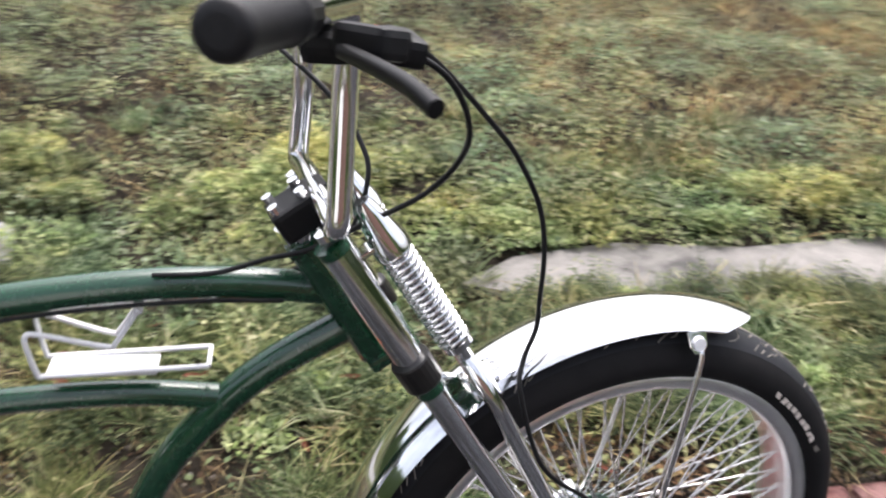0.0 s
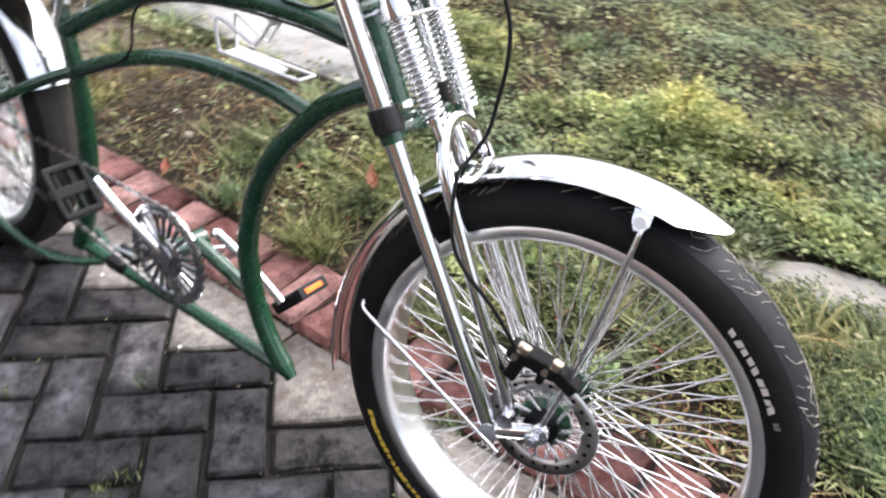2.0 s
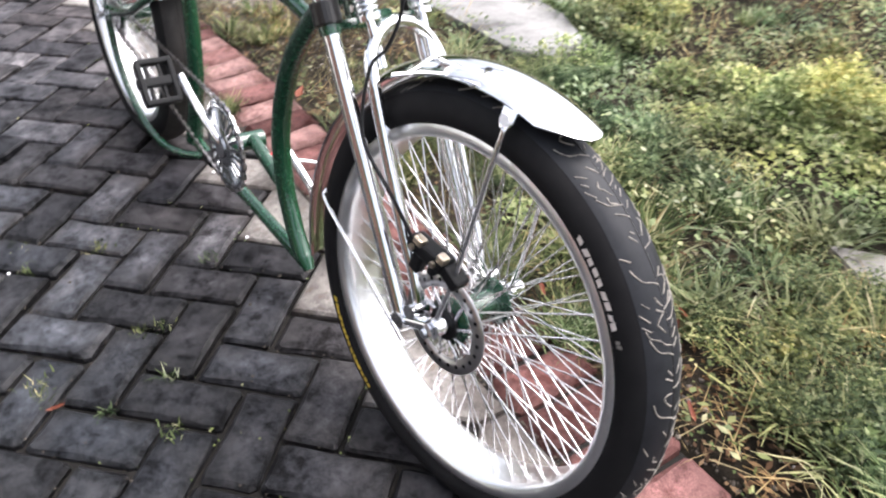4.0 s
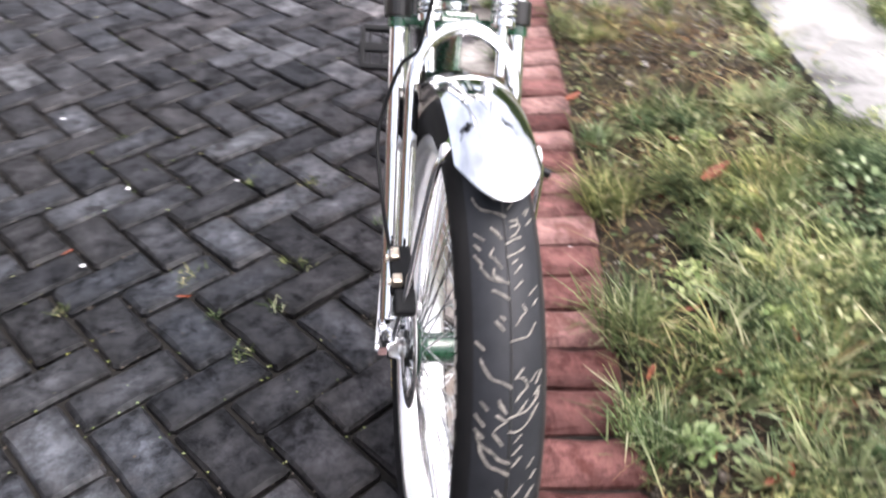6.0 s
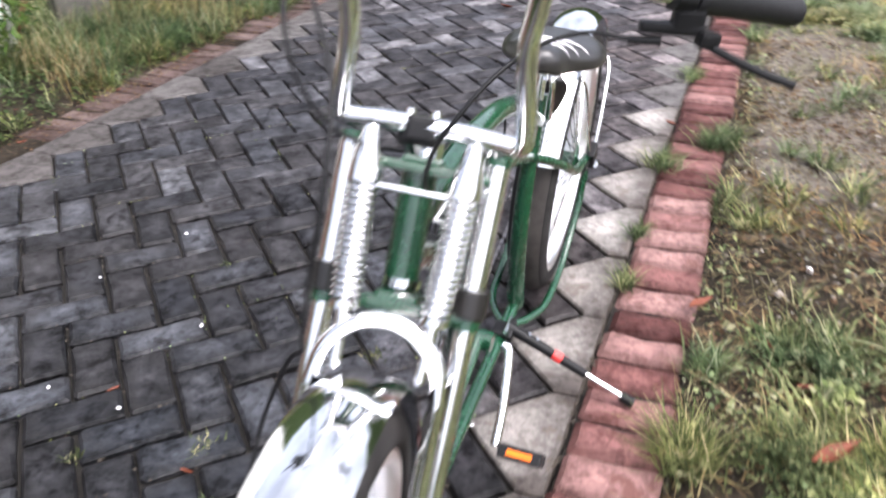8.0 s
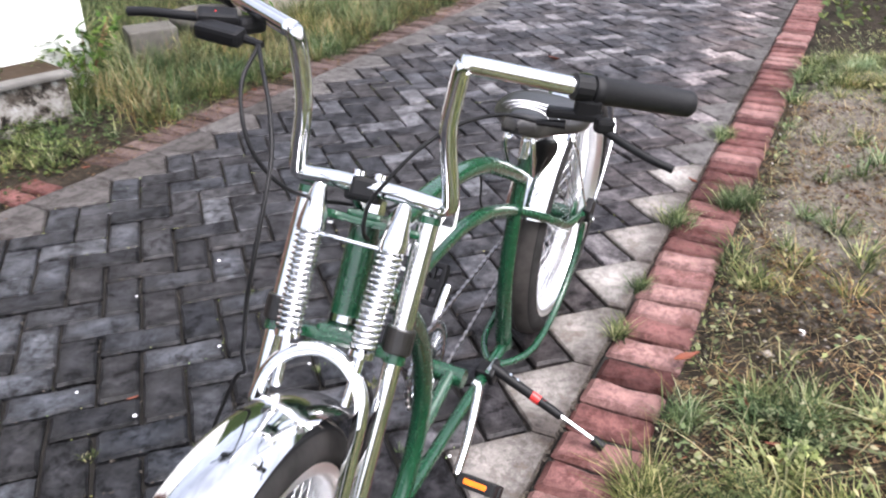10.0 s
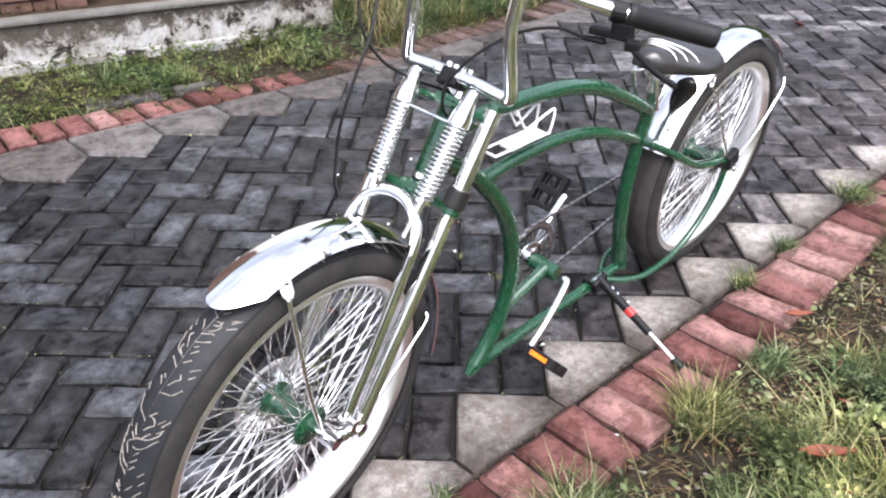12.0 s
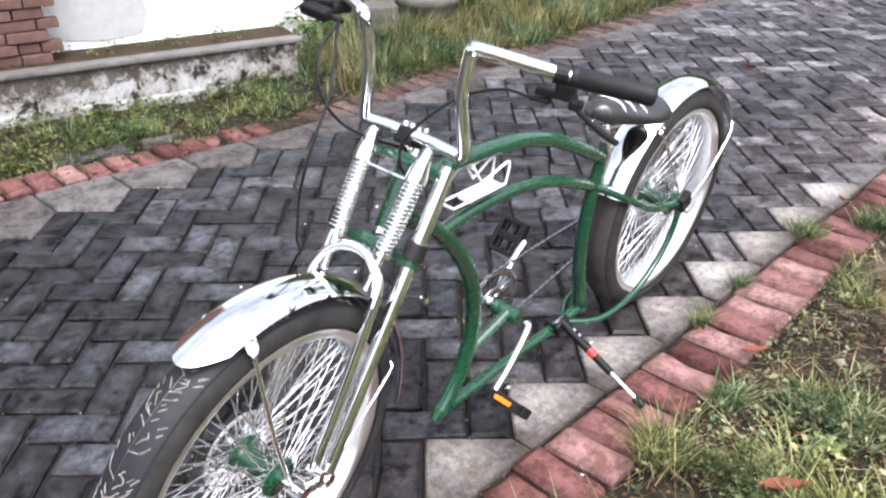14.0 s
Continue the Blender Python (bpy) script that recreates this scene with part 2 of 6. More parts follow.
def plaster_mat():
    """Flaking whitewash: dark mould from the coping down and patches of bare mortar."""
    n = Nodes("stained_plaster", 0.9)
    n.bsdf.inputs["Specular IOR Level"].default_value = 0.2
    a, b, d = n.noise(2.6, 6, 0.65, 0.4), n.noise(9, 8, 0.78, 0.3), n.noise(70, 4, 0.7)
    c = n.ramp(b, [(0.42, (0.01, 0.009, 0.008)), (0.455, (0.07, 0.062, 0.055)), (0.475, (0.22, 0.21, 0.195)), (0.56, (0.31, 0.315, 0.31)), (0.75, (0.43, 0.43, 0.42))])
    c = n.mix(1.0, c, n.ramp(a, [(0.4, (0.2, 0.17, 0.14)), (0.46, (0.75, 0.72, 0.69)), (0.54, (1.0, 1.0, 1.0))]), "MULTIPLY")
    # black mould creeping down from the coping, thicker along the wall
    sep = n.tree.nodes.new("ShaderNodeSeparateXYZ")
    n.link(n.coord.outputs["Object"], sep.inputs[0])
    creep = n.math("ADD", n.math("MULTIPLY", n.math("SUBTRACT", sep.outputs["Z"], 0.12), 7.0), n.math("MULTIPLY", n.math("ADD", sep.outputs["X"], 2.0), 0.4))
    creep = n.math("ADD", creep, n.math("MULTIPLY", n.math("SUBTRACT", n.noise(16, 6, 0.7, 0.5), 0.5), 3.4))
    c = n.mix(n.ramp(creep, [(0.5, (0, 0, 0)), (0.95, (0.9,) * 3)]), c, n.mix(d, (0.018, 0.015, 0.012), (0.09, 0.075, 0.06)))
    n.colour(c).bump(n.math("ADD", b, n.math("MULTIPLY", d, 0.3)), 0.6, 0.008)
    return n.mat


def white_wall_mat():
    n = Nodes("white_wall", 0.8)
    a, d = n.noise(1.1, 4, 0.5), n.noise(60, 4, 0.7)
    n.colour(n.ramp(a, [(0.38, (0.5, 0.5, 0.49)), (0.52, (0.8, 0.8, 0.78)), (0.7, (0.84, 0.84, 0.83))])).bump(d, 0.3, 0.003)
    return n.mat


def leaf_mat(name, stops, rough=0.6, straw=0.0):
    n = Nodes(name, rough)
    n.bsdf.inputs["Specular IOR Level"].default_value = 0.12
    c = n.ramp(n.island(), stops)
    big, small = n.noise(0.8, 4, 0.6), n.noise(4.5, 5, 0.65)
    c = n.mix(1.0, c, n.ramp(small, [(0.34, (0.38, 0.42, 0.37)), (0.5, (0.92, 0.92, 0.88)), (0.66, (1.5, 1.42, 1.28))]), "MULTIPLY")
    c = n.mix(1.0, c, n.ramp(n.noise(2.7, 3, 0.5), [(0.36, (0.84, 1.06, 1.1)), (0.5, (1.0, 1.03, 1.0)), (0.64, (1.12, 1.02, 0.84))]), "MULTIPLY")
    if straw:
        c = n.mix(n.math("MULTIPLY", n.ramp(big, [(0.4, (0, 0, 0)), (0.62, (1, 1, 1))]), straw), c, (0.2, 0.17, 0.085))
    n.colour(c)
    t = n.tree.nodes.new("ShaderNodeBsdfTranslucent")
    n.link(c, t.inputs["Color"])
    m = n.tree.nodes.new("ShaderNodeMixShader")
    m.inputs[0].default_value = 0.32
    n.link(n.bsdf.outputs[0], m.inputs[1])
    n.link(t.outputs[0], m.inputs[2])
    n.link(m.outputs[0], n.tree.nodes["Material Output"].inputs["Surface"])
    return n.mat


BACKDROP = dull_mat("backdrop_green", (0.008, 0.014, 0.006), (0.05, 0.075, 0.025), 0.8, 9, 1.0, 0.1)
SOIL = soil_mat()
GRIT = dull_mat("joint_grit", (0.014, 0.011, 0.008), (0.1, 0.084, 0.066), 0.95, 300, 0.3)
GRAVEL = paver_mat("gravel", [(0.0, (0.05, 0.04, 0.032)), (0.6, (0.12, 0.1, 0.08)), (0.93, (0.22, 0.2, 0.18)), (1.0, (0.45, 0.43, 0.4))], False)
CONCRETE = concrete_mat("worn_concrete", 0.48)
SANDY = concrete_mat("sandy_concrete", 0.37, 2.4)
PLASTER = plaster_mat()
WHITEWALL = white_wall_mat()
PATCH = dull_mat("grey_plaster", (0.22, 0.23, 0.225), (0.4, 0.41, 0.4), 0.9, 14, 0.6)
GREYCAP = dull_mat("weathered_coping", (0.03, 0.027, 0.024), (0.17, 0.165, 0.155), 0.9, 9, 0.6)
MOSS = dull_mat("dark_moss", (0.012, 0.009, 0.006), (0.06, 0.042, 0.028), 0.95, 30, 0.8, 0.1)
STONEBRICK = dull_mat("brown_stone", (0.03, 0.014, 0.011), (0.15, 0.085, 0.068), 0.85, 14, 0.6)
BEIGE = dull_mat("beige_plaster", (0.22, 0.19, 0.16), (0.42, 0.38, 0.33), 0.9, 9, 0.5)
STAKE = dull_mat("stake_wood", (0.16, 0.06, 0.035), (0.3, 0.14, 0.08), 0.8, 40, 0.4)
BUSHLEAF = leaf_mat("bush_leaf", [(0.0, (0.03, 0.07, 0.018)), (0.5, (0.075, 0.14, 0.03)), (1.0, (0.18, 0.25, 0.07))])
POTSTONE = dull_mat("pot_stone", (0.03, 0.027, 0.023), (0.13, 0.122, 0.108), 0.9, 18, 0.5)
BLADE = leaf_mat("grass_blade", [(0.0, (0.016, 0.026, 0.01)), (0.3, (0.055, 0.077, 0.031)), (0.65, (0.126, 0.153, 0.064)), (0.86, (0.24, 0.253, 0.133)), (1.0, (0.45, 0.415, 0.29))])
HERB = leaf_mat("herb_leaf", [(0.0, (0.0771, 0.1148, 0.0622)), (0.4, (0.1615, 0.1995, 0.0955)), (0.75, (0.2811, 0.3017, 0.1576)), (1.0, (0.3748, 0.3583, 0.2621))], 0.5, 0.35)
FEATHER = leaf_mat("feathery_leaf", [(0.0, (0.0168, 0.0277, 0.0126)), (0.4, (0.0521, 0.0739, 0.0319)), (0.8, (0.1134, 0.1386, 0.0655)), (1.0, (0.2352, 0.2436, 0.1428))], 0.6)
LIME = leaf_mat("lime_leaf", [(0.0, (0.0999, 0.1288, 0.0475)), (0.5, (0.235, 0.2702, 0.1063)), (1.0, (0.4465, 0.4428, 0.2375))])
VERGE = leaf_mat("verge_leaf", [(0.0, (0.025, 0.042, 0.016)), (0.5, (0.07, 0.095, 0.03)), (1.0, (0.15, 0.165, 0.065))])
DRY = leaf_mat("dry_straw", [(0.0, (0.16, 0.1, 0.055)), (0.5, (0.27, 0.2, 0.11)), (1.0, (0.42, 0.35, 0.22))], 0.8)
LITTER = leaf_mat("leaf_litter", [(0.0, (0.04, 0.022, 0.014)), (0.6, (0.1, 0.06, 0.04)), (1.0, (0.2, 0.13, 0.08))], 0.8)
DEADLEAF = dull_mat("dead_leaf", (0.06, 0.012, 0.005), (0.2, 0.05, 0.018), 0.6, 60, 0.4)


# ---- mesh helpers ----
def mesh_from(name, verts, faces, mat, smooth=True):
    me = bpy.data.meshes.new(name)
    me.from_pydata([tuple(v) for v in verts], [], [tuple(f) for f in faces])
    me.materials.append(mat)
    if smooth:
        me.polygons.foreach_set("use_smooth", [True] * len(me.polygons))
    me.update()
    return me


def hang(name, me, parent=None, label="", m=None):
    ob = new(name, me)
    if parent is not None:
        ob.parent = parent
    if m is not None:
        ob.matrix_local = m
    if label:
        ob["label"] = label
    return ob


def spline(points, step=10):
    """Catmull-Rom through the points."""
    p = [Vector(q) for q in points]
    if len(p) == 2:
        return p
    p = [p[0] * 2 - p[1]] + p + [p[-1] * 2 - p[-2]]
    out = []
    for a, b, c, d in zip(p, p[1:], p[2:], p[3:]):
        for k in range(step):
            t = k / step
            out.append(0.5 * (2 * b + (c - a) * t + (2 * a - 5 * b + 4 * c - d) * t * t + (3 * b - a - 3 * c + d) * t ** 3))
    out.append(p[-2])
    return out


def sweep(points, radius, seg=12, closed=False, caps=True):
    """Round tube along points; radius a number or one per point. Returns verts, faces."""
    pts = [Vector(p) for p in points]
    n = len(pts)
    rad = [radius] * n if isinstance(radius, (int, float)) else list(radius)
    tang = []
    for i in range(n):
        a = pts[i - 1] if (i > 0 or closed) else pts[i]
        b = pts[(i + 1) % n] if (i < n - 1 or closed) else pts[i]
        tang.append((b - a).normalized())
    side = tang[0].orthogonal().normalized()
    verts, faces = [], []
    for i in range(n):
        side = (side - tang[i] * side.dot(tang[i])).normalized()
        up = tang[i].cross(side)
        for k in range(seg):
            a = 2 * math.pi * k / seg
            verts.append(pts[i] + rad[i] * (math.cos(a) * side + math.sin(a) * up))
    for i in range(n if closed else n - 1):
        j = (i + 1) % n
        for k in range(seg):
            l = (k + 1) % seg
            faces.append((i * seg + k, i * seg + l, j * seg + l, j * seg + k))
    if caps and not closed:
        # end discs on rings of their own, so that the rim stays crisp
        o = len(verts)
        verts += [verts[k].copy() for k in range(seg)] + [verts[(n - 1) * seg + k].copy() for k in range(seg)]
        faces.append(tuple(o + k for k in range(seg))[::-1])
        faces.append(tuple(o + seg + k for k in range(seg)))
    return verts, faces


def revolve(profile, seg=48, closed=True):
    """Turns (radius, y) points about the y axis; closed: the profile is a loop."""
    verts, faces, n = [], [], len(profile)
    for i in range(seg):
        a = 2 * math.pi * i / seg
        for r, y in profile:
            verts.append((r * math.cos(a), y, r * math.sin(a)))
    for i in range(seg):
        j = (i + 1) % seg
        for k in range(n if closed else n - 1):
            l = (k + 1) % n
            faces.append((i * n + k, i * n + l, j * n + l, j * n + k))
    return verts, faces


def join(*shapes):
    verts, faces = [], []
    for v, f in shapes:
        o = len(verts)
        verts += list(v)
        faces += [tuple(i + o for i in q) for q in f]
    return verts, faces


def block(sx, sy, sz, at=(0, 0, 0), turn=(0, 0, 0), bevel=0.0):
    """A box with bevelled edges."""
    bm = bmesh.new()
    bmesh.ops.create_cube(bm, size=1.0)
    for v in bm.verts:
        v.co = Vector((v.co.x * sx, v.co.y * sy, v.co.z * sz))
    if bevel:
        bmesh.ops.bevel(bm, geom=list(bm.edges), offset=bevel, segments=2, affect="EDGES", profile=0.6)
    m = pose(*at, *turn)
    verts = [m @ v.co for v in bm.verts]
    bm.verts.index_update()
    faces = [tuple(v.index for v in f.verts) for f in bm.faces]
    bm.free()
    return verts, faces


def tube_part(name, pts, r, mat, parent, label="", seg=12, step=10, smooth_path=True):
    path = spline(pts, step) if smooth_path else [Vector(p) for p in pts]
    if not isinstance(r, (int, float)):
        k = len(path)
        r = [r[0] + (r[1] - r[0]) * i / (k - 1) for i in range(k)]
    return hang(name, mesh_from(name, *sweep(path, r, seg), mat), parent, label)


def shape_part(name, shape, mat, parent, label="", smooth=False, m=None):
    return hang(name, mesh_from(name, *shape, mat, smooth), parent, label, m)


def prism(outline, z0, z1, chamfer=0.004):
    """A stone with a chamfered top from a plan outline that runs anticlockwise."""
    c = Vector((sum(p[0] for p in outline) / len(outline), sum(p[1] for p in outline) / len(outline)))
    n = len(outline)
    inner = []
    for p in outline:
        d = Vector(p) - c
        inner.append(c + d * max(0.0, 1 - 1.3 * chamfer / max(d.length, 1e-6)))
    verts = [(p[0], p[1], z0) for p in outline] + [(p[0], p[1], z1 - chamfer) for p in outline] + [(p.x, p.y, z1) for p in inner]
    faces = [tuple(range(2 * n, 3 * n))]
    for k in range(n):
        l = (k + 1) % n
        faces += [(k, l, n + l, n + k), (n + k, n + l, 2 * n + l, 2 * n + k)]
    return verts, faces


# ---- ground ----
def far_line(x):
    """The far edging swings away from the road towards its near end."""
    return -0.1 * min(1.6, max(0.0, x + 1.35))


def rise(x, y):
    """Height of the bare ground."""
    h = noise.noise(Vector((x * 1.3, y * 1.3, 0))) * 0.03 + noise.noise(Vector((x * 5, y * 5, 3))) * 0.012
    if y > 0.98:
        k = min(1.0, (y - 0.98) / 0.5)
        if (x < -0.7 and 1.6 < y < 2.75) or (0.2 < x < 2.7 and 1.5 < y < 1.95):
            return -0.012 + 0.3 * h
        return -0.012 + k * (0.02 + h) + max(0.0, y - 2.0) * 0.01
    bank = -1.765 + far_line(x)
    if y < bank:
        k = min(1.0, (bank - y) / 0.4)
        return -0.012 + k * (0.025 + h)
    return -0.06


def build_ground():
    xs = [-60, -30, -16, -12] + [-9 + 0.09 * i for i in range(150)] + [5, 7, 10, 20, 60]
    ys = [-60, -30, -15, -9, -6] + [-4.5 + 0.09 * i for i in range(117)] + [6.5, 8, 11, 16, 30, 60]
    verts = [(x, y, rise(x, y) if abs(x) < 12 else -0.016) for y in ys for x in xs]
    n = len(xs)
    faces = [(j * n + i, j * n + i + 1, (j + 1) * n + i + 1, (j + 1) * n + i) for j in range(len(ys) - 1) for i in range(n - 1)]
    ob = hang("ground", mesh_from("ground", verts, faces, SOIL))
    return tagged(ob, "dark brown bare soil under the grass and paving", "ground", kind="structure")


ground = build_ground()

# ---- the bicycle's two spaces: the leaning frame, and the turned front end about its hub ----
FRAME = pose(-1.072, 0.549, 0.0, -5.43, 0, 2.35)
STEER = FRAME.inverted() @ pose(0.385, 0.652, 0.328, -7.67, 0, 8.90)
FRONT = STEER @ Matrix.Diagonal((1.0, 0.97, 1.0, 1.0))
bicycle = new("bicycle")
bicycle.matrix_world = FRAME
tagged(bicycle, "green chopper bicycle with chrome springer fork, leaning on its kickstand", "bicycle")

REAR_HUB = (-0.033, 0.35)


STEEL_BRIGHT = chrome_mat("spoke_steel", (0.9, 0.9, 0.91), 0.12, 0.25)


def tyre_point(a, y, lift=0.0):
    """A point of the tyre's skin at angle a (degrees) and y across it."""
    c = math.sqrt(max(0.0, 1 - (y / 0.048) ** 2))
    r = 0.302 + 0.049 * c ** 0.8 + lift * c
    yy = y + lift * y / 0.048
    return Vector((r * math.cos(radians(a)), yy, r * math.sin(radians(a))))


def tread_shape(seed):
    """One repeat of the dusty tread grooves: long slashes, hooks and short ticks, unevenly worn."""
    tr = random.Random(seed)
    lines = [[(0, -0.002), (0.5, 0.009), (1.5, 0.019), (3.0, 0.027), (4.4, 0.031)], [(7.2, 0.002), (7.7, -0.009), (8.7, -0.019), (10.2, -0.027), (11.6, -0.031)],
             [(3.0, 0.006), (4.0, 0.013), (5.2, 0.016), (6.2, 0.013), (6.4, 0.006)], [(10.2, -0.006), (11.2, -0.013), (12.4, -0.016), (13.4, -0.013), (13.6, -0.006)],
             [(1.6, -0.005), (3.2, -0.014)], [(8.8, 0.005), (10.4, 0.014)], [(3.2, -0.004), (4.6, -0.012)], [(6.0, 0.026), (7.6, 0.033)], [(13.2, -0.026), (14.8, -0.033)], [(8.2, 0.022), (9.8, 0.03)]]
    out = []
    for l in lines:
        if tr.random() < 0.12:
            continue
        cut = l[:max(2, len(l) - tr.choice((0, 0, 1, 2)))]
        pts = spline([tyre_point(a + tr.uniform(-0.35, 0.35), y + tr.uniform(-0.0016, 0.0016), 0.0003) for a, y in cut], 4)
        out.append(sweep(pts, [tr.uniform(0.0006, 0.0014) for _ in pts], 5))
    return join(*out)


def build_wheel(name, m, rotor_side):
    """Wheel about its hub, axle along y."""
    rim = [(0.294, -0.041), (0.297, -0.038), (0.294, -0.034), (0.284, -0.033), (0.280, -0.02), (0.279, 0.0), (0.280, 0.02), (0.284, 0.033), (0.294, 0.034),
           (0.297, 0.038), (0.294, 0.041), (0.281, 0.042), (0.274, 0.038), (0.2715, 0.022), (0.271, 0.0), (0.2715, -0.022), (0.274, -0.038), (0.281, -0.042)]
    wheel = hang(name, mesh_from("rim", *revolve(rim, 96), RIM_CHROME), bicycle, "polished chrome rim with many thin spokes", m)
    prof = [(0.284, -0.034)]
    for k in range(17):
        a = math.pi * (k / 16) - math.pi / 2
        prof.append((0.302 + 0.049 * max(0.0, math.cos(a)) ** 0.8, 0.048 * math.sin(a)))
    prof.append((0.284, 0.034))
    hang("tyre", mesh_from("tyre", *revolve(prof, 96, False), RUBBER), wheel, "fat black rubber tyre with a smooth tread")
    band = [tyre_point(0, -0.036 + 0.006 * k, 0.0002) for k in range(13)]
    hang("tread", mesh_from("tread", *revolve([(p.x, p.y) for p in band], 96, False), TREAD if rotor_side < 0 else DUSTY), wheel, "darker tread with pale dusty grooves")
    wall = []
    for k in range(10):
        r = 0.297 + 0.0042 * k
        c = (max(0.0, r - 0.302) / 0.049) ** 1.25
        wall.append((r, 0.0483 * math.sqrt(1 - c * c) if r > 0.302 else 0.0483 - (0.302 - r) * 0.6))
    # left wall only: its lit paleness is put into the colour, with the dust
    hang("sidewall", mesh_from("sidewall", *revolve(wall[::-1], 96, False), SIDEWALL), wheel, "dusty grey-brown sidewall, paler as on the lit side")
    marks = [mesh_from("tread_groove", *tread_shape(e), MARK) for e in range(6)] if rotor_side < 0 else []
    for k in range(25 if marks else 0):
        hang("tread_groove", marks[(k * 5 + k // 6) % 6], wheel, m=pose(0, 0, 0, 0, 14.4 * k, 0))
        if k % 2:
            hang("tread_groove", marks[(k * 7 + 2) % 6], wheel, m=pose(0, 0, 0, 0, 14.4 * k + 5.0, 0) @ Matrix.Diagonal((1.0, -1.0, 1.0, 1.0)))
    for yy in (0.0,):
        line = [tyre_point(0, yy + e, 0.0009 if e == 0 else 0.0) for e in (-0.0014, 0.0, 0.0014)]
        shape_part("tread_line", revolve([(p.x, p.y) for p in line], 96, False), BLACKBAND, wheel, "dark groove round the tread")
    hub = [(0.0, -0.062), (0.007, -0.062), (0.007, -0.05), (0.038, -0.049), (0.04, -0.046), (0.038, -0.043), (0.024, -0.042), (0.0215, -0.03), (0.0215, 0.03), (0.024, 0.042), (0.038, 0.043), (0.04, 0.046),
           (0.038, 0.049), (0.007, 0.05), (0.007, 0.062), (0.0, 0.062)]
    hang("hub", mesh_from("hub", *revolve(hub, 24, False), GREEN), wheel, "dark green hub shell")
    axle = sweep([(0, -0.105, 0), (0, 0.105, 0)], 0.006, 10)
    nuts = [sweep([(0, y, 0), (0, y + 0.012, 0)], 0.011, 6) for y in (-0.102, 0.09)]
    shape_part("axle", join(axle, *nuts), CHROME, wheel, "chrome axle and nuts")
    one = {}
    count = 96
    for side in (-1, 1):
        for lead in (-1, 1):
            a = radians(24 * lead)
            p = Vector((0.033 * math.sin(a), side * 0.046, 0.033 * math.cos(a)))
            q = Vector((0.0, side * 0.008, 0.2725))
            one[side, lead] = mesh_from("spoke", *sweep([p, q], 0.0014, 5, caps=False), STEEL_BRIGHT)
    for k in range(count):
        side, lead = (-1, 1)[k % 2], (-1, 1)[(k // 2) % 2]
        hang("spoke", one[side, lead], wheel, m=pose(0, 0, 0, 0, 360 * k / count, 0))
    return wheel


front_wheel = build_wheel("front_wheel", FRONT, -1)
rear_wheel = build_wheel("rear_wheel", pose(REAR_HUB[0], 0, REAR_HUB[1]), 1)


def sidewall_bars(wheel, side, a0, a1, count, mat, label, r0, r1):
    """Unreadable raised lettering on a tyre wall, as short bars between the radii r0 and r1."""
    lr = random.Random(count)

    def at(a, r):
        c = (max(0.0, r - 0.302) / 0.049) ** 1.25
        return Vector((r * math.cos(radians(a)), side * (0.0485 * math.sqrt(1 - c * c) + 0.0006), r * math.sin(radians(a))))

    step = (a1 - a0) / count
    for k in range(count):
        a = a0 + step * (k + 0.5)
        w = step * lr.uniform(0.62, 0.88)
        lo, hi = r0 + lr.uniform(0, 0.2) * (r1 - r0), r1 - lr.uniform(0, 0.2) * (r1 - r0)
        slant = lr.uniform(-0.25, 0.25) * step
        rows = [(at(a - w / 2 + slant * f, lo + (hi - lo) * f), at(a + w / 2 + slant * f, lo + (hi - lo) * f)) for f in (0.0, 0.33, 0.66, 1.0)]
        verts = [p for row in rows for p in row]
        faces = [(2 * i, 2 * i + 1, 2 * i + 3, 2 * i + 2) for i in range(3)]
        shape_part("letter_bar", (verts, faces), mat, wheel, label if k == 0 else "")


sidewall_bars(front_wheel, -1, 28.5, 51.5, 9, LETTER, "worn pale lettering bar", 0.304, 0.313)
sidewall_bars(front_wheel, -1, 24.8, 26.8, 2, MARK, "small grey mark", 0.306, 0.315)
sidewall_bars(front_wheel, -1, 203, 236, 15, YELLOW, "yellow lettering bar", 0.302, 0.313)
sidewall_bars(rear_wheel, -1, 100, 130, 18, YELLOW, "yellow lettering bar", 0.302, 0.313)


def fl(*pts):
    """Points of the middle plane of the frame: (forward, up) pairs."""
    return [(u, 0.0, v) for u, v in pts]


# ---- frame ----
frame_pts = fl((1.13, 0.728), (1.04, 0.677), (0.98, 0.628), (0.91, 0.547), (0.862, 0.455), (0.838, 0.345), (0.85, 0.25), (0.884, 0.17), (0.919, 0.122), (0.95, 0.095))
path = spline(frame_pts)
bike_frame = hang("frame", mesh_from("frame", *sweep(path, [0.019 if i < len(path) - 8 else 0.019 - 0.0012 * (i - len(path) + 8) for i in range(len(path))], 16), GREEN), bicycle, "glossy dark green steel frame of curved tubes")
tube_part("top_tube", fl((1.1, 0.764), (1.05, 0.772), (1.0, 0.778), (0.92, 0.780), (0.82, 0.774), (0.72, 0.76), (0.61, 0.729), (0.52, 0.688), (0.44, 0.648), (0.365, 0.608)), 0.0175, GREEN, bike_frame, "", 14)
tube_part("middle_tube", fl((0.978, 0.633), (0.90, 0.645), (0.81, 0.648), (0.72, 0.643), (0.61, 0.621), (0.50, 0.583), (0.385, 0.534)), 0.0145, GREEN, bike_frame, "", 14)
tube_part("lower_tube", fl((0.932, 0.106), (0.78, 0.112), (0.64, 0.117), (0.48, 0.118), (0.315, 0.126)), 0.0145, GREEN, bike_frame, "", 14)
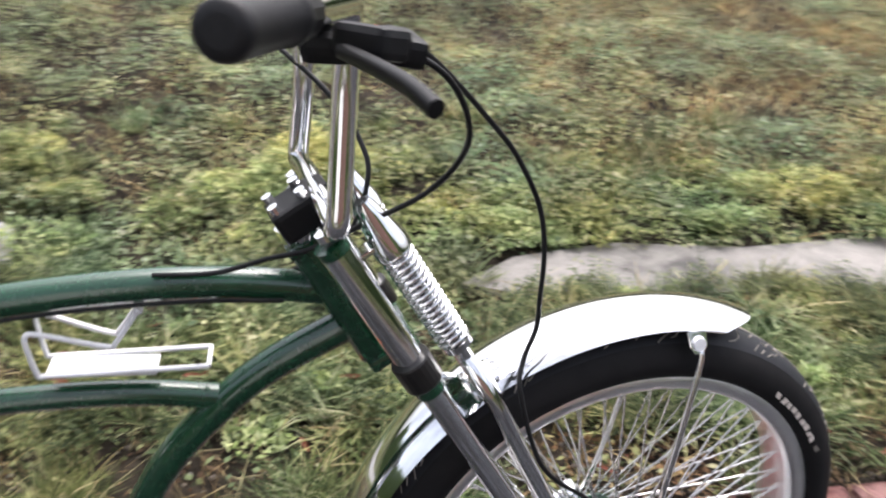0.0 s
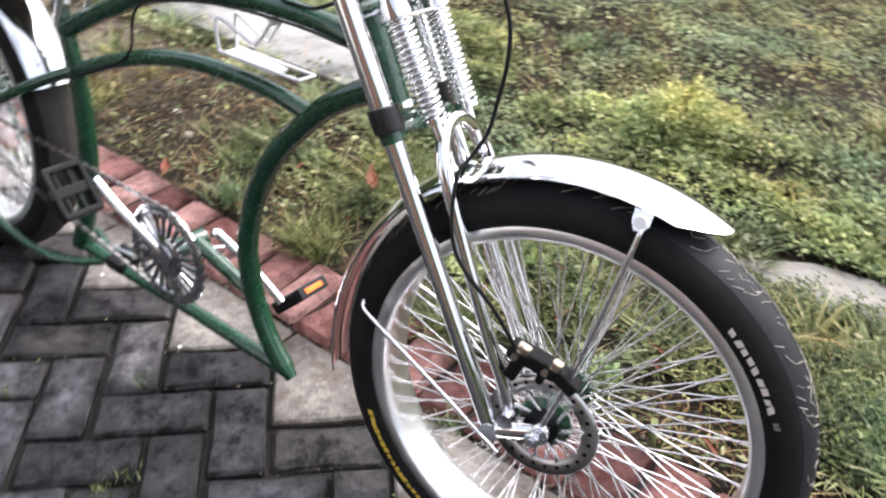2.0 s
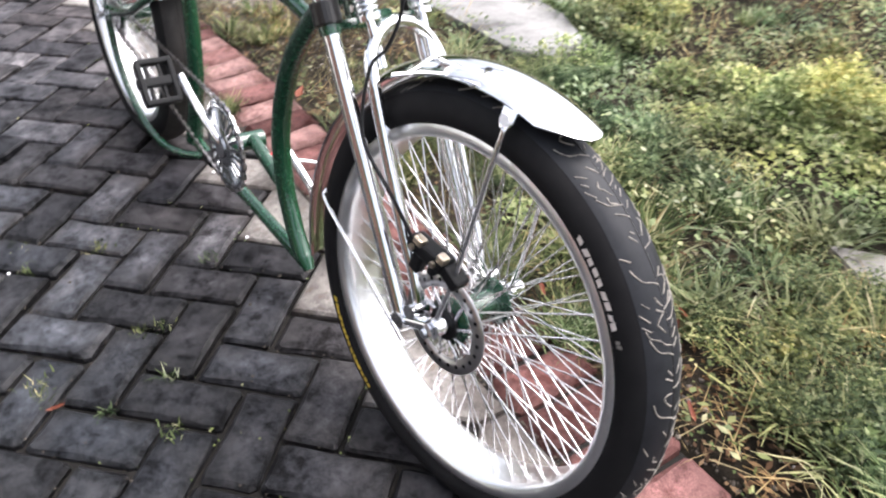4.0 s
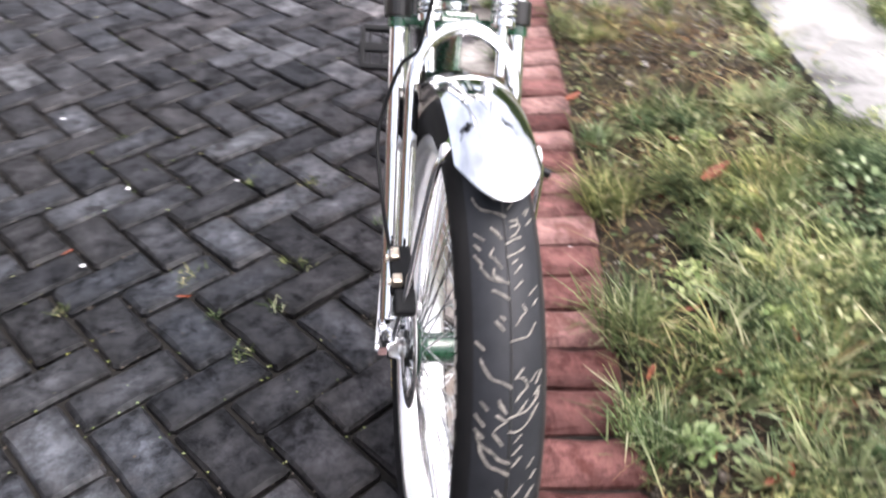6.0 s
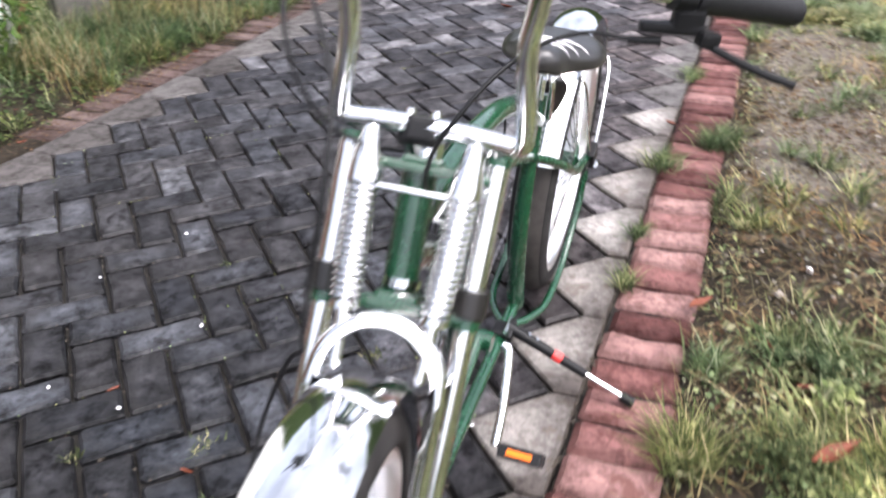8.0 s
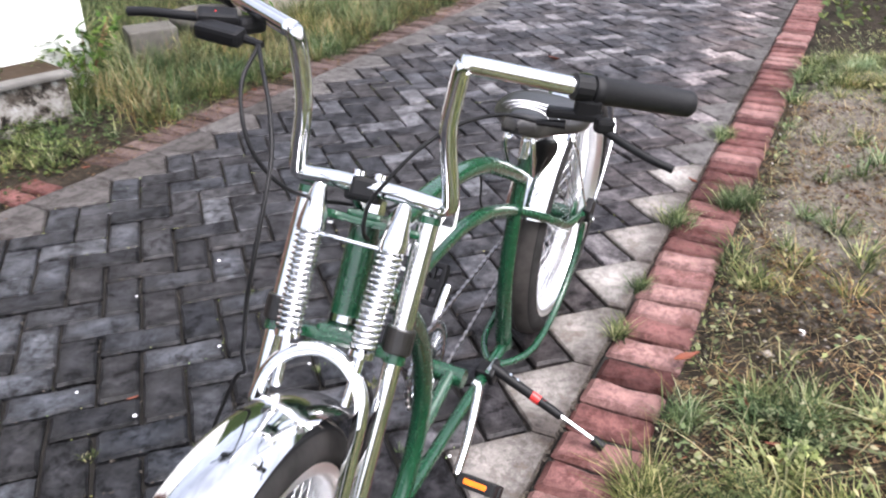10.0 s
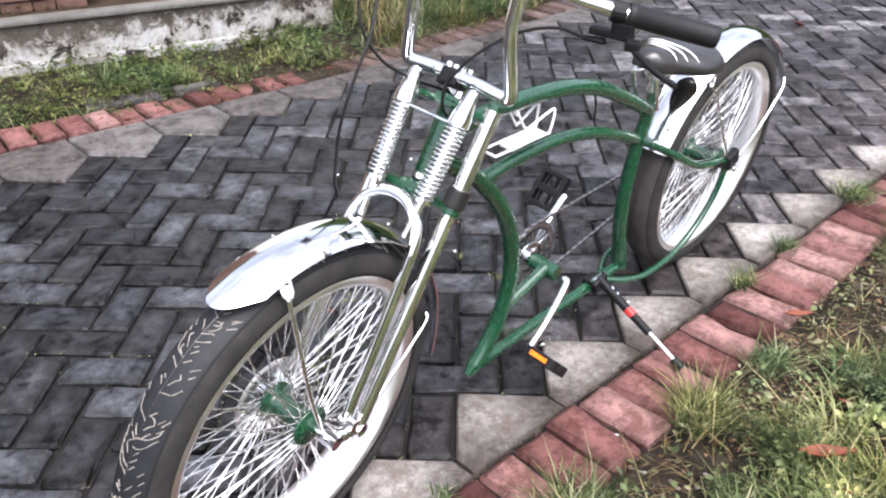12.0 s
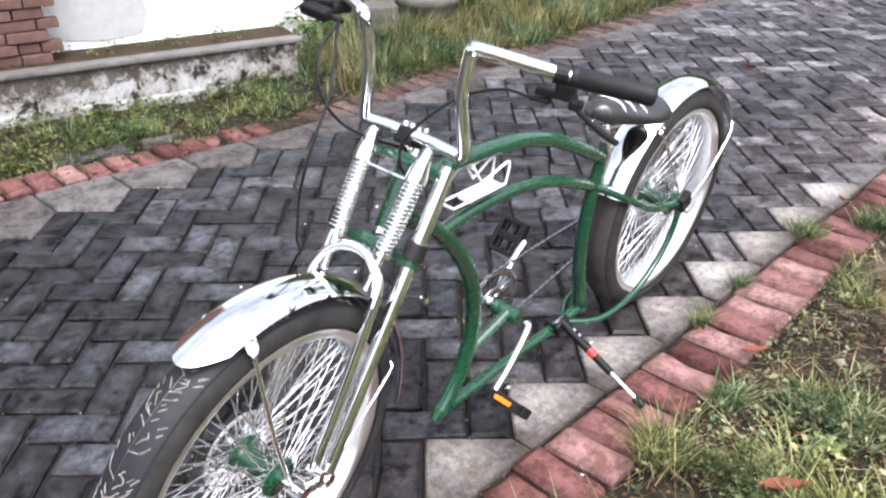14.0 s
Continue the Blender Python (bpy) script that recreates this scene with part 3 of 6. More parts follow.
tube_part("seat_tube", fl((0.322, 0.12), (0.35, 0.2), (0.376, 0.29), (0.388, 0.38), (0.386, 0.47), (0.376, 0.545), (0.362, 0.61), (0.35, 0.66)), (0.021, 0.015), GREEN, bike_frame, "", 14)
for s in (-1, 1):
    tube_part("seat_stay", [(0.385, 0.008 * s, 0.535), (0.33, 0.035 * s, 0.508), (0.26, 0.06 * s, 0.468), (0.16, 0.07 * s, 0.412), (0.06, 0.072 * s, 0.384), (0.01, 0.074 * s, 0.375), (-0.03, 0.076 * s, 0.372)], 0.011, GREEN, bike_frame)
    tube_part("chain_stay", [(0.40, 0.008 * s, 0.112), (0.35, 0.04 * s, 0.105), (0.28, 0.065 * s, 0.105), (0.16, 0.072 * s, 0.12), (0.06, 0.074 * s, 0.17), (-0.006, 0.076 * s, 0.25), (-0.03, 0.076 * s, 0.335)], 0.009, GREEN, bike_frame)
    shape_part("dropout", block(0.05, 0.006, 0.06, (-0.032, 0.076 * s, 0.352), (0, 20, 0), 0.002), GREEN, bike_frame)
HEAD_TOP, HEAD_LOW = FRONT @ Vector((-0.382, 0.006, 0.505)), FRONT @ Vector((-0.31, 0.006, 0.36))
tube_part("head_tube", [HEAD_TOP, HEAD_LOW], 0.0215, GREEN, bike_frame, "", 16)
BB = Vector((0.686, -0.006, 0.278))
tube_part("bottom_bracket", [BB + Vector((0, -0.042, 0)), BB + Vector((0, 0.034, 0))], 0.0205, GREEN, bike_frame, "", 16)
tube_part("bracket_strut", fl((0.852, 0.24), (0.77, 0.265), (0.70, 0.288)), 0.0145, GREEN, bike_frame)

# ---- crank, chainring, chain, pedals ----
ring = [(0.08, -0.0025), (0.094, -0.0025), (0.096, 0.0), (0.094, 0.0025), (0.08, 0.0025)]
chainring = hang("chainring", mesh_from("chainring", *revolve(ring, 48), DARKSTEEL), bicycle, "dark steel chainring with radial slots", pose(BB.x, -0.058, BB.z))
teeth = [block(0.006, 0.003, 0.008, (0.098 * math.cos(a), 0, 0.098 * math.sin(a)), (0, -math.degrees(a), 0)) for a in (2 * math.pi * k / 48 for k in range(48))]
shape_part("teeth", join(*teeth), DARKSTEEL, chainring)
shape_part("ring_plate", revolve([(0.012, -0.012), (0.044, -0.006), (0.046, -0.003), (0.044, 0.0), (0.012, -0.004)], 40), DARKSTEEL, chainring, "", True)
petal = mesh_from("ring_petal", *block(0.042, 0.004, 0.0082, (0.062, -0.003, 0), (0, 0, 4), 0.0012), DARKSTEEL, False)
for k in range(24):
    hang("ring_petal", petal, chainring, m=pose(0, 0, 0, 0, 15 * k, 0))
shape_part("spider_cap", sweep([(0, -0.012, 0), (0, 0.006, 0)], 0.022, 16), CHROME, chainring, "bright chrome centre cap", True)


def pedal(parent, at, turn):
    """Black platform pedal with orange reflectors, its axle along y."""
    body = join(block(0.086, 0.012, 0.026, (0, 0.012, 0), bevel=0.003), block(0.086, 0.012, 0.026, (0, 0.08, 0), bevel=0.003), block(0.012, 0.076, 0.026, (0.044, 0.046, 0), bevel=0.003),
                block(0.012, 0.076, 0.026, (-0.044, 0.046, 0), bevel=0.003), block(0.02, 0.08, 0.02, (0, 0.05, 0), bevel=0.003), block(0.08, 0.006, 0.012, (0, 0.036, 0)), block(0.08, 0.006, 0.012, (0, 0.064, 0)))
    return shape_part("pedal", body, BLACK, parent, "black plastic platform pedal with orange reflectors", m=at @ turn)


CRANK = radians(145)
for s, ang in ((-1, CRANK), (1, CRANK + math.pi)):
    end = BB + Vector((0.188 * math.cos(ang), 0, 0.188 * math.sin(ang)))
    pts = [(BB.x, s * 0.05, BB.z), (BB.x * 0.93 + end.x * 0.07, s * 0.064, BB.z * 0.93 + end.z * 0.07), (BB.x * 0.4 + end.x * 0.6, s * 0.08, BB.z * 0.4 + end.z * 0.6), (end.x, s * 0.086, end.z)]
    arm = tube_part("crank_arm", pts, 0.0095, CHROME, bicycle, "bright chrome crank arm", 10)
    pedal(arm, pose(end.x, s * 0.09, end.z - 0.006, 0, 0, 0 if s > 0 else 180), pose(0, 0, 0, 0, -45 if s > 0 else -52, 0))
    if s > 0:
        shape_part("reflector", block(0.003, 0.046, 0.0105, (0.0505, 0.046, 0), bevel=0.001), ORANGE, arm, "orange reflector", m=pose(end.x, s * 0.09, end.z - 0.006, 0, 0, 0) @ pose(0, 0, 0, 0, -45, 0))


def build_chain():
    """Links all round the loop over the chainring and the rear cog."""
    a, b = Vector((BB.x, -0.058, BB.z)), Vector((REAR_HUB[0], -0.058, REAR_HUB[1]))
    tilt = math.atan2(b.z - a.z, b.x - a.x)
    loop = []
    for c, r, start in ((a, 0.098, tilt + math.pi / 2 + math.pi), (b, 0.037, tilt - math.pi / 2)):
        for k in range(13):
            ang = (tilt + math.pi / 2 + math.pi * k / 12) if c is a else (tilt - math.pi / 2 + math.pi * k / 12)
            loop.append(c + Vector((r * math.cos(ang), 0, r * math.sin(ang))))
    out, total = [], 0
    pts = loop + loop[:1]
    for p, q in zip(pts, pts[1:]):
        n = max(1, round((q - p).length / 0.0127))
        for k in range(n):
            c = p.lerp(q, (k + 0.5) / n)
            e = -math.degrees(math.atan2((q - p).z, (q - p).x))
            out.append(block((q - p).length / n * 1.06, 0.003 if total % 2 else 0.007, 0.0048 if total % 2 else 0.0075, c, (0, e, 0)))
            total += 1
    return join(*out)


shape_part("chain", build_chain(), CHAIN, bicycle, "steel roller chain")
cog = [(0.018, -0.002), (0.036, -0.002), (0.036, 0.002), (0.018, 0.002)]
shape_part("rear_cog", revolve(cog, 24), STEEL, bicycle, "dark steel rear cog", m=pose(REAR_HUB[0], -0.058, REAR_HUB[1]))
shape_part("brake_arm", join(block(0.05, 0.022, 0.05, (0, 0.085, 0.025), (0, 25, 0), 0.005), block(0.1, 0.006, 0.016, (0.04, 0.082, 0.02), (0, -10, 0), 0.002)), BLACK, bicycle, "black rear hub brake arm", m=pose(REAR_HUB[0], 0, REAR_HUB[1]))

# ---- fenders ----
FENDER_R = 0.379


def build_fender(name, m, a0, a1, label, flare=0.0):
    """Chrome mudguard, a thin shell of curved section from angle a0 to a1 (degrees from ahead, upwards)."""
    n, k = 110, 45
    sec = []
    for i in range(k):
        a = radians(-38 + 76 * i / (k - 1))
        sec.append((0.0796 * math.sin(a), 0.0796 * (math.cos(a) - 1.0)))
    outer, inner, faces = [], [], []
    for i in range(n):
        t = i / (n - 1)
        for j, (y, d) in enumerate(sec):
            # rounded front corner
            edge = abs(y) / 0.049
            a = radians(a0 + (a1 - a0) * t + (1 - t) ** 14 * 9.0 * edge ** 2.2)
            r = FENDER_R + d + flare * t ** 6
            outer.append((r * math.cos(a), y, r * math.sin(a)))
            inner.append(((r - 0.0025) * math.cos(a), y * 0.97, (r - 0.0025) * math.sin(a)))
    o = len(outer)
    for i in range(n - 1):
        for j in range(k - 1):
            q = (i * k + j, i * k + j + 1, (i + 1) * k + j + 1, (i + 1) * k + j)
            faces += [q, tuple(v + o for v in q[::-1])]
    rim = [i * k for i in range(n)] + [(n - 1) * k + j for j in range(1, k)] + [i * k + k - 1 for i in range(n - 2, -1, -1)] + [j for j in range(k - 2, 0, -1)]
    # the thin edge has corners of its own, so that the shell shades true up to it
    base = 2 * o
    lip = [outer[i] for i in rim] + [inner[i] for i in rim]
    n = len(rim)
    for i in range(n):
        j = (i + 1) % n
        faces.append((base + j, base + i, base + n + i, base + n + j))
    return hang(name, mesh_from(name, outer + inner + lip, faces, CHROME), bicycle, label, m)


front_fender = build_fender("front_fender", FRONT, 65, 192, "mirror chrome front mudguard with rounded tip", 0.004)
rear_fender = build_fender("rear_fender", pose(REAR_HUB[0], 0, REAR_HUB[1]), 147, 21, "mirror chrome rear mudguard")
for s in (-1, 1):
    tube_part("fender_stay", [(0.062, 0.053 * s, 0.338), (0.06, 0.063 * s, 0.305), (0.03, 0.075 * s, 0.12), (0.004, 0.082 * s, 0.012)], 0.0042, STEEL_BRIGHT, front_fender, "thin chrome wire stay", 8)
    tab = prism([(-0.011, -0.008), (-0.006, -0.017), (0.006, -0.017), (0.011, -0.008), (0.013, 0.014), (-0.013, 0.014)], -0.0025, 0.0025, 0.001)
    shape_part("stay_tab", tab, CHROME, front_fender, "chrome bolt tab", m=pose(0.06, 0.05 * s, 0.345, 90 + 28 * s, 0, 0))
    shape_part("bolt", sweep([(0.06, 0.05 * s, 0.341), (0.06, 0.058 * s, 0.343)], [0.0105, 0.008], 12), WHITE, front_fender, "pale stay bolt")
    tube_part("fender_stay", [(-0.308, 0.054 * s, 0.083), (-0.29, 0.066 * s, 0.07), (-0.16, 0.084 * s, 0.01), (-0.045, 0.098 * s, -0.046)], 0.0036, STEEL_BRIGHT, front_fender, "thin chrome wire stay", 8)
    tube_part("fender_stay", [(0.2, 0.056 * s, 0.29), (0.17, 0.066 * s, 0.25), (0.09, 0.075 * s, 0.13), (0.005, 0.084 * s, 0.012)], 0.0032, STEEL_BRIGHT, rear_fender, "thin chrome wire stay", 8)
    shape_part("stay_tab", tab, CHROME, rear_fender, "chrome bolt tab", m=pose(0.2, 0.0545 * s, 0.30, 90, 35, 0))
    tube_part("fender_stay", [(-0.30, 0.054 * s, 0.185), (-0.27, 0.066 * s, 0.15), (-0.14, 0.078 * s, 0.06), (-0.005, 0.086 * s, 0.0)], 0.0052, STEEL_BRIGHT, rear_fender, "thin chrome wire stay", 8)

# ---- springer fork, in the turned front space ----
RAKE = Vector((-0.474, 0, 0.881)).normalized()
LEG_LOW = Vector((-0.07, 0, -0.025))


def leg(q):
    """The point of the leg line at height q."""
    return LEG_LOW + RAKE * ((q - LEG_LOW.z) / RAKE.z)


arch = [(-0.05, -0.074, 0.0), (-0.07, -0.074, 0.05), (-0.104, -0.074, 0.115), (-0.15, -0.074, 0.212), (-0.185, -0.074, 0.29)]
AC = Vector((-0.192, 0, 0.305))
for k in range(9):
    a = math.pi * k / 8
    arch.append(tuple(AC + Vector((0, -0.074 * math.cos(a), 0)) + RAKE * 0.08 * math.sin(a)))
arch += [(p[0], 0.074, p[2]) for p in arch[4::-1]]
fork = hang("fork", mesh_from("fork", *sweep(spline(arch, 8), 0.0105, 14), CHROME), bicycle, "chrome springer fork with twin coil springs", FRONT @ pose(0, 0, 0, -1.8, 0, 2.5) @ pose(0, 0.011, 0))
for s in (-1, 1):
    y = 0.088 * s
    low, mid, top = leg(-0.02), leg(0.37), leg(0.525)
    for p in (low, mid, top):
        p.y = y
    tube_part("fork_leg", [low, mid], 0.0135, CHROME, fork, "", 16)
    tube_part("stanchion", [mid, top], 0.0158, CHROME, fork, "", 16)
    band = [mid - RAKE * 0.006, mid - RAKE * 0.004, mid + RAKE * 0.026, mid + RAKE * 0.028]
    shape_part("clamp_band", sweep(band, [0.0205, 0.0215, 0.0215, 0.0205], 24), BLACKBAND, fork, "black rubber band round the leg")
    tube_part("leg_collar", [mid - RAKE * 0.02, mid - RAKE * 0.006], 0.0168, GREEN, fork, "", 16)
    tube_part("leg_cap", [top - RAKE * 0.004, top + RAKE * 0.006], 0.0165, GREEN, fork, "", 16)
    tube_part("cap_bolt", [top + RAKE * 0.012, top + RAKE * 0.02], 0.009, CHROME, fork, "", 6)
    # spring unit ahead of the leg
    b, t = Vector((-0.236, 0.053 * s, 0.387)), Vector((-0.302, 0.058 * s, 0.504))
    ax = (t - b).normalized()
    e1 = ax.orthogonal().normalized()
    e2 = ax.cross(e1)
    turns, n = 17, 17 * 12
    coil = [b + ax * ((t - b).length * i / n) + 0.0162 * (math.cos(2 * math.pi * turns * i / n) * e1 + math.sin(2 * math.pi * turns * i / n) * e2) for i in range(n + 1)]
    spring = hang("spring", mesh_from("spring", *sweep(coil, 0.003, 7), CHROME), fork, "bright chrome coil spring")
    tube_part("spring_rod", [b - ax * 0.075, t + ax * 0.01], 0.0075, CHROME, fork, "", 12)
    cone = sweep([t, t + ax * 0.012, t + ax * 0.045, t + ax * 0.052, t + ax * 0.062], [0.0205, 0.02, 0.013, 0.0115, 0.008], 18)
    shape_part("spring_cap", cone, CHROME, fork, "polished chrome cone cap", True)
    shape_part("spring_seat", sweep([b - ax * 0.008, b], 0.018, 18), CHROME, fork, "", True)
    # rocker link at the axle
    rock = join(sweep([(-0.07, y, -0.025), (0.0, 0.088 * s, 0.0)], 0.012, 10), sweep([(-0.07, y - 0.012 * s, -0.025), (-0.07, y + 0.014 * s, -0.025)], 0.014, 12),
                sweep([(-0.05, 0.064 * s, 0.0), (-0.05, 0.098 * s, 0.0)], 0.012, 12), sweep([(0, 0.07 * s, 0), (0, 0.1 * s, 0)], 0.015, 12))
    shape_part("rocker", rock, CHROME, fork, "chrome rocker link", True)
# crowns joining legs, head tube and springs
up_c, low_c = leg(0.505), leg(0.362)
rk = math.degrees(math.atan2(RAKE.x, RAKE.z))
back = Vector((-0.028, 0, 0))
shape_part("upper_crown", join(block(0.03, 0.19, 0.012, up_c, (0, rk, 0), 0.005), block(0.06, 0.05, 0.012, up_c + back * 0.6, (0, rk, 0), 0.005)), GREEN, fork)
shape_part("lower_crown", join(block(0.032, 0.19, 0.016, low_c, (0, rk, 0), 0.006), block(0.06, 0.055, 0.016, low_c + back * 0.6, (0, rk, 0), 0.006)), GREEN, fork)
bridge = join(block(0.02, 0.14, 0.006, Vector((-0.302, 0, 0.502)), (0, rk, 0), 0.002), *[block(0.07, 0.022, 0.006, Vector((-0.328, 0.058 * s, 0.506)), (0, rk, 0), 0.002) for s in (-1, 1)])
shape_part("spring_bridge", bridge, CHROME, fork, "flat chrome bridge plate")
shape_part("headset_nut", sweep([up_c + back, up_c + back + RAKE * 0.02], 0.019, 8), CHROME, fork)
shape_part("headset_cup", sweep([low_c + back + RAKE * 0.008, low_c + back + RAKE * 0.018], 0.024, 20), CHROME, fork)

# ---- front brake ----
rotor_prof = [(0.058, -0.0012), (0.082, -0.0012), (0.082, 0.0012), (0.058, 0.0012)]
rotor = hang("disc_rotor", mesh_from("disc_rotor", *revolve(rotor_prof, 64), ROTOR), bicycle, "steel brake disc with drilled holes", FRONT @ pose(0, -0.058, 0))
shape_part("rotor_carrier", revolve([(0.012, -0.004), (0.026, -0.004), (0.026, 0.004), (0.012, 0.004)], 24), BLACK, rotor, "black rotor carrier")
for k in range(10):
    a = 2 * math.pi * k / 10
    tube_part("carrier_arm", [(0.024 * math.cos(a), 0, 0.024 * math.sin(a)), (0.05 * math.cos(a + 0.3), 0, 0.05 * math.sin(a + 0.3)), (0.061 * math.cos(a + 0.25), 0, 0.061 * math.sin(a + 0.25))], 0.0028, ALLOY, rotor, seg=6, step=4)
for k in range(24):
    a = 2 * math.pi * k / 24
    shape_part("drill_hole", sweep([(0.07 * math.cos(a), -0.0016, 0.07 * math.sin(a)), (0.07 * math.cos(a), 0.0016, 0.07 * math.sin(a))], 0.0035, 8), BLACK, rotor)
caliper = shape_part("brake_caliper", join(block(0.074, 0.03, 0.022, (-0.022, -0.07, 0.083), (0, 9, 0), 0.005), block(0.034, 0.028, 0.02, (0.028, -0.068, 0.068), (0, 30, 0), 0.004), block(0.02, 0.02, 0.05, (-0.045, -0.066, 0.062), (0, 20, 0), 0.004),
                                             block(0.012, 0.03, 0.03, (-0.005, -0.07, 0.072), (0, 9, 0), 0.003)), BLACK, bicycle, "black disc brake caliper with brass fittings", m=FRONT @ pose(-0.004, -0.006, 0.032))
for x, z, sx, sz in ((-0.036, 0.098, 0.018, 0.012), (0.012, 0.092, 0.015, 0.013)):
    shape_part("brass_fitting", block(sx, 0.014, sz, (x, -0.079, z), (0, 14, 0), 0.003), GOLD, caliper, "pale brass fitting")
for x, z in ((-0.045, 0.086), (0.0, 0.08)):
    shape_part("caliper_bolt", sweep([(x, -0.083, z), (x, -0.09, z)], 0.005, 8), GOLD, caliper)

# ---- handlebar ----
left_bar = [(-0.362, 0.05, 0.553), (-0.359, 0.105, 0.549), (-0.358, 0.114, 0.551), (-0.357, 0.118, 0.558), (-0.353, 0.114, 0.59), (-0.349, 0.106, 0.63), (-0.347, 0.101, 0.67), (-0.346, 0.103, 0.70), (-0.347, 0.106, 0.738),
            (-0.348, 0.109, 0.745), (-0.352, 0.116, 0.747), (-0.385, 0.24, 0.737), (-0.41, 0.31, 0.731), (-0.443, 0.383, 0.726)]
right_bar = [(-0.368, -0.04, 0.553), (-0.371, -0.083, 0.549), (-0.371, -0.092, 0.551), (-0.37, -0.096, 0.558), (-0.366, -0.094, 0.59), (-0.361, -0.09, 0.63), (-0.357, -0.09, 0.67), (-0.354, -0.096, 0.71), (-0.354, -0.103, 0.738),
             (-0.356, -0.108, 0.744), (-0.361, -0.117, 0.745), (-0.42, -0.218, 0.755), (-0.45, -0.268, 0.76), (-0.474, -0.308, 0.7637)]
full = right_bar[::-1] + [(-0.365, 0.005, 0.553)] + left_bar
STEM = Vector((-0.348, 0, 0.55))
BARS = STEER @ Matrix.Translation(STEM) @ pose(0, 0.006, 0, -1.8, 0, 6.0) @ Matrix.Translation(-STEM)
handlebar = hang("handlebar", mesh_from("handlebar", *sweep(spline(full, 3), 0.0118, 12), CHROME), bicycle, "tall chrome ape-hanger handlebar", BARS)
shape_part("stem_clamp", join(block(0.052, 0.05, 0.034, (-0.386, -0.002, 0.536), (0, rk, 0), 0.006), block(0.03, 0.036, 0.03, (-0.366, 0.0, 0.548), (0, rk, 0), 0.006)), BLACK, handlebar, "black stem clamp block")
for x, y in ((-0.016, -0.015), (-0.016, 0.015), (0.014, -0.015), (0.014, 0.015)):
    p = Vector((-0.388, y - 0.002, 0.536)) + RAKE * 0.016 + Vector((RAKE.z, 0, -RAKE.x)) * x
    shape_part("clamp_bolt", sweep([p, p + RAKE * 0.008], 0.0056, 10), CHROME, handlebar)
stem_low = leg(0.505) + back
tube_part("stem_post", [stem_low, (-0.382, -0.012, 0.53)], 0.013, CHROME, handlebar)
for s in (-1, 1):
    a, b = (Vector((-0.391, 0.262, 0.736)), Vector((-0.447, 0.39, 0.7255))) if s > 0 else (Vector((-0.428, -0.231, 0.7565)), Vector((-0.481, -0.32, 0.7648)))
    d = (b - a).normalized()
    shape_part("grip", sweep([a, a + d * 0.003, a + d * 0.012, a + d * 0.013, b - d * 0.01, b - d * 0.004, b - d * 0.001, b], [0.017, 0.0185, 0.0185, 0.0172, 0.0172, 0.0165, 0.014, 0.009], 20), GRIP, handlebar, "fat black rubber grip", True)
    turn = math.degrees(math.atan2(d.y, d.x))
    clampc = a - d * 0.014
    D = Vector((0, 0, 0)) if s > 0 else Vector((-0.028, 0, 0.006))
    if s < 0:
        body = join(sweep([clampc - d * 0.011, clampc + d * 0.011], 0.0165, 14), block(0.03, 0.05, 0.022, D + Vector((-0.342, 0.212 * s, 0.728)), (0, 12, -28 * s), 0.006), block(0.026, 0.062, 0.02, D + Vector((-0.315, 0.196 * s, 0.72)), (0, 12, 8 * s), 0.006))
    else:
        body = join(sweep([clampc - d * 0.011, clampc + d * 0.011], 0.0165, 14), block(0.02, 0.034, 0.024, (-0.388, 0.262, 0.714), (4, 0, 3), 0.005), block(0.016, 0.07, 0.013, (-0.386, 0.248, 0.702), (5, 0, 0), 0.004), block(0.018, 0.024, 0.018, (-0.379, 0.286, 0.698), (0, 0, 20), 0.005))
    lever = shape_part("brake_lever", body, BLACK, bicycle, "black brake lever with its clamp", m=BARS)
    blade = [(-0.36, -0.205, 0.722), (-0.354, -0.245, 0.721), (-0.348, -0.29, 0.719), (-0.346, -0.312, 0.717), (-0.344, -0.335, 0.713)]
    if s > 0:
        blade = [(-0.382, 0.285, 0.692), (-0.362, 0.318, 0.685), (-0.347, 0.348, 0.68), (-0.338, 0.375, 0.677)]
    tube_part("lever_blade", [D + Vector(q) for q in blade], 0.0052 if s > 0 else 0.0062, BLACK, lever, "", 8)
    shape_part("cable_adjuster", sweep([(-0.385, 0.24, 0.687), (-0.387, 0.205, 0.682)] if s > 0 else [D + Vector((-0.318, -0.172, 0.719)), D + Vector((-0.312, -0.14, 0.717))], [0.006, 0.0045], 8), BLACK, lever)
    if s < 0:
        shape_part("shifter", block(0.03, 0.04, 0.022, (-0.39, 0.18 * s, 0.728), (0, 10, turn), 0.008), BLACK, lever, "black thumb shifter")
        shape_part("red_button", block(0.012, 0.012, 0.008, (-0.37, 0.216 * s, 0.741), bevel=0.003), RED, lever, "small red button")


def cable(name, pts, label, m=STEER, r=0.0028):
    return hang(name, mesh_from(name, *sweep(spline(pts, 10), r, 8), CABLE), bicycle, label, m)


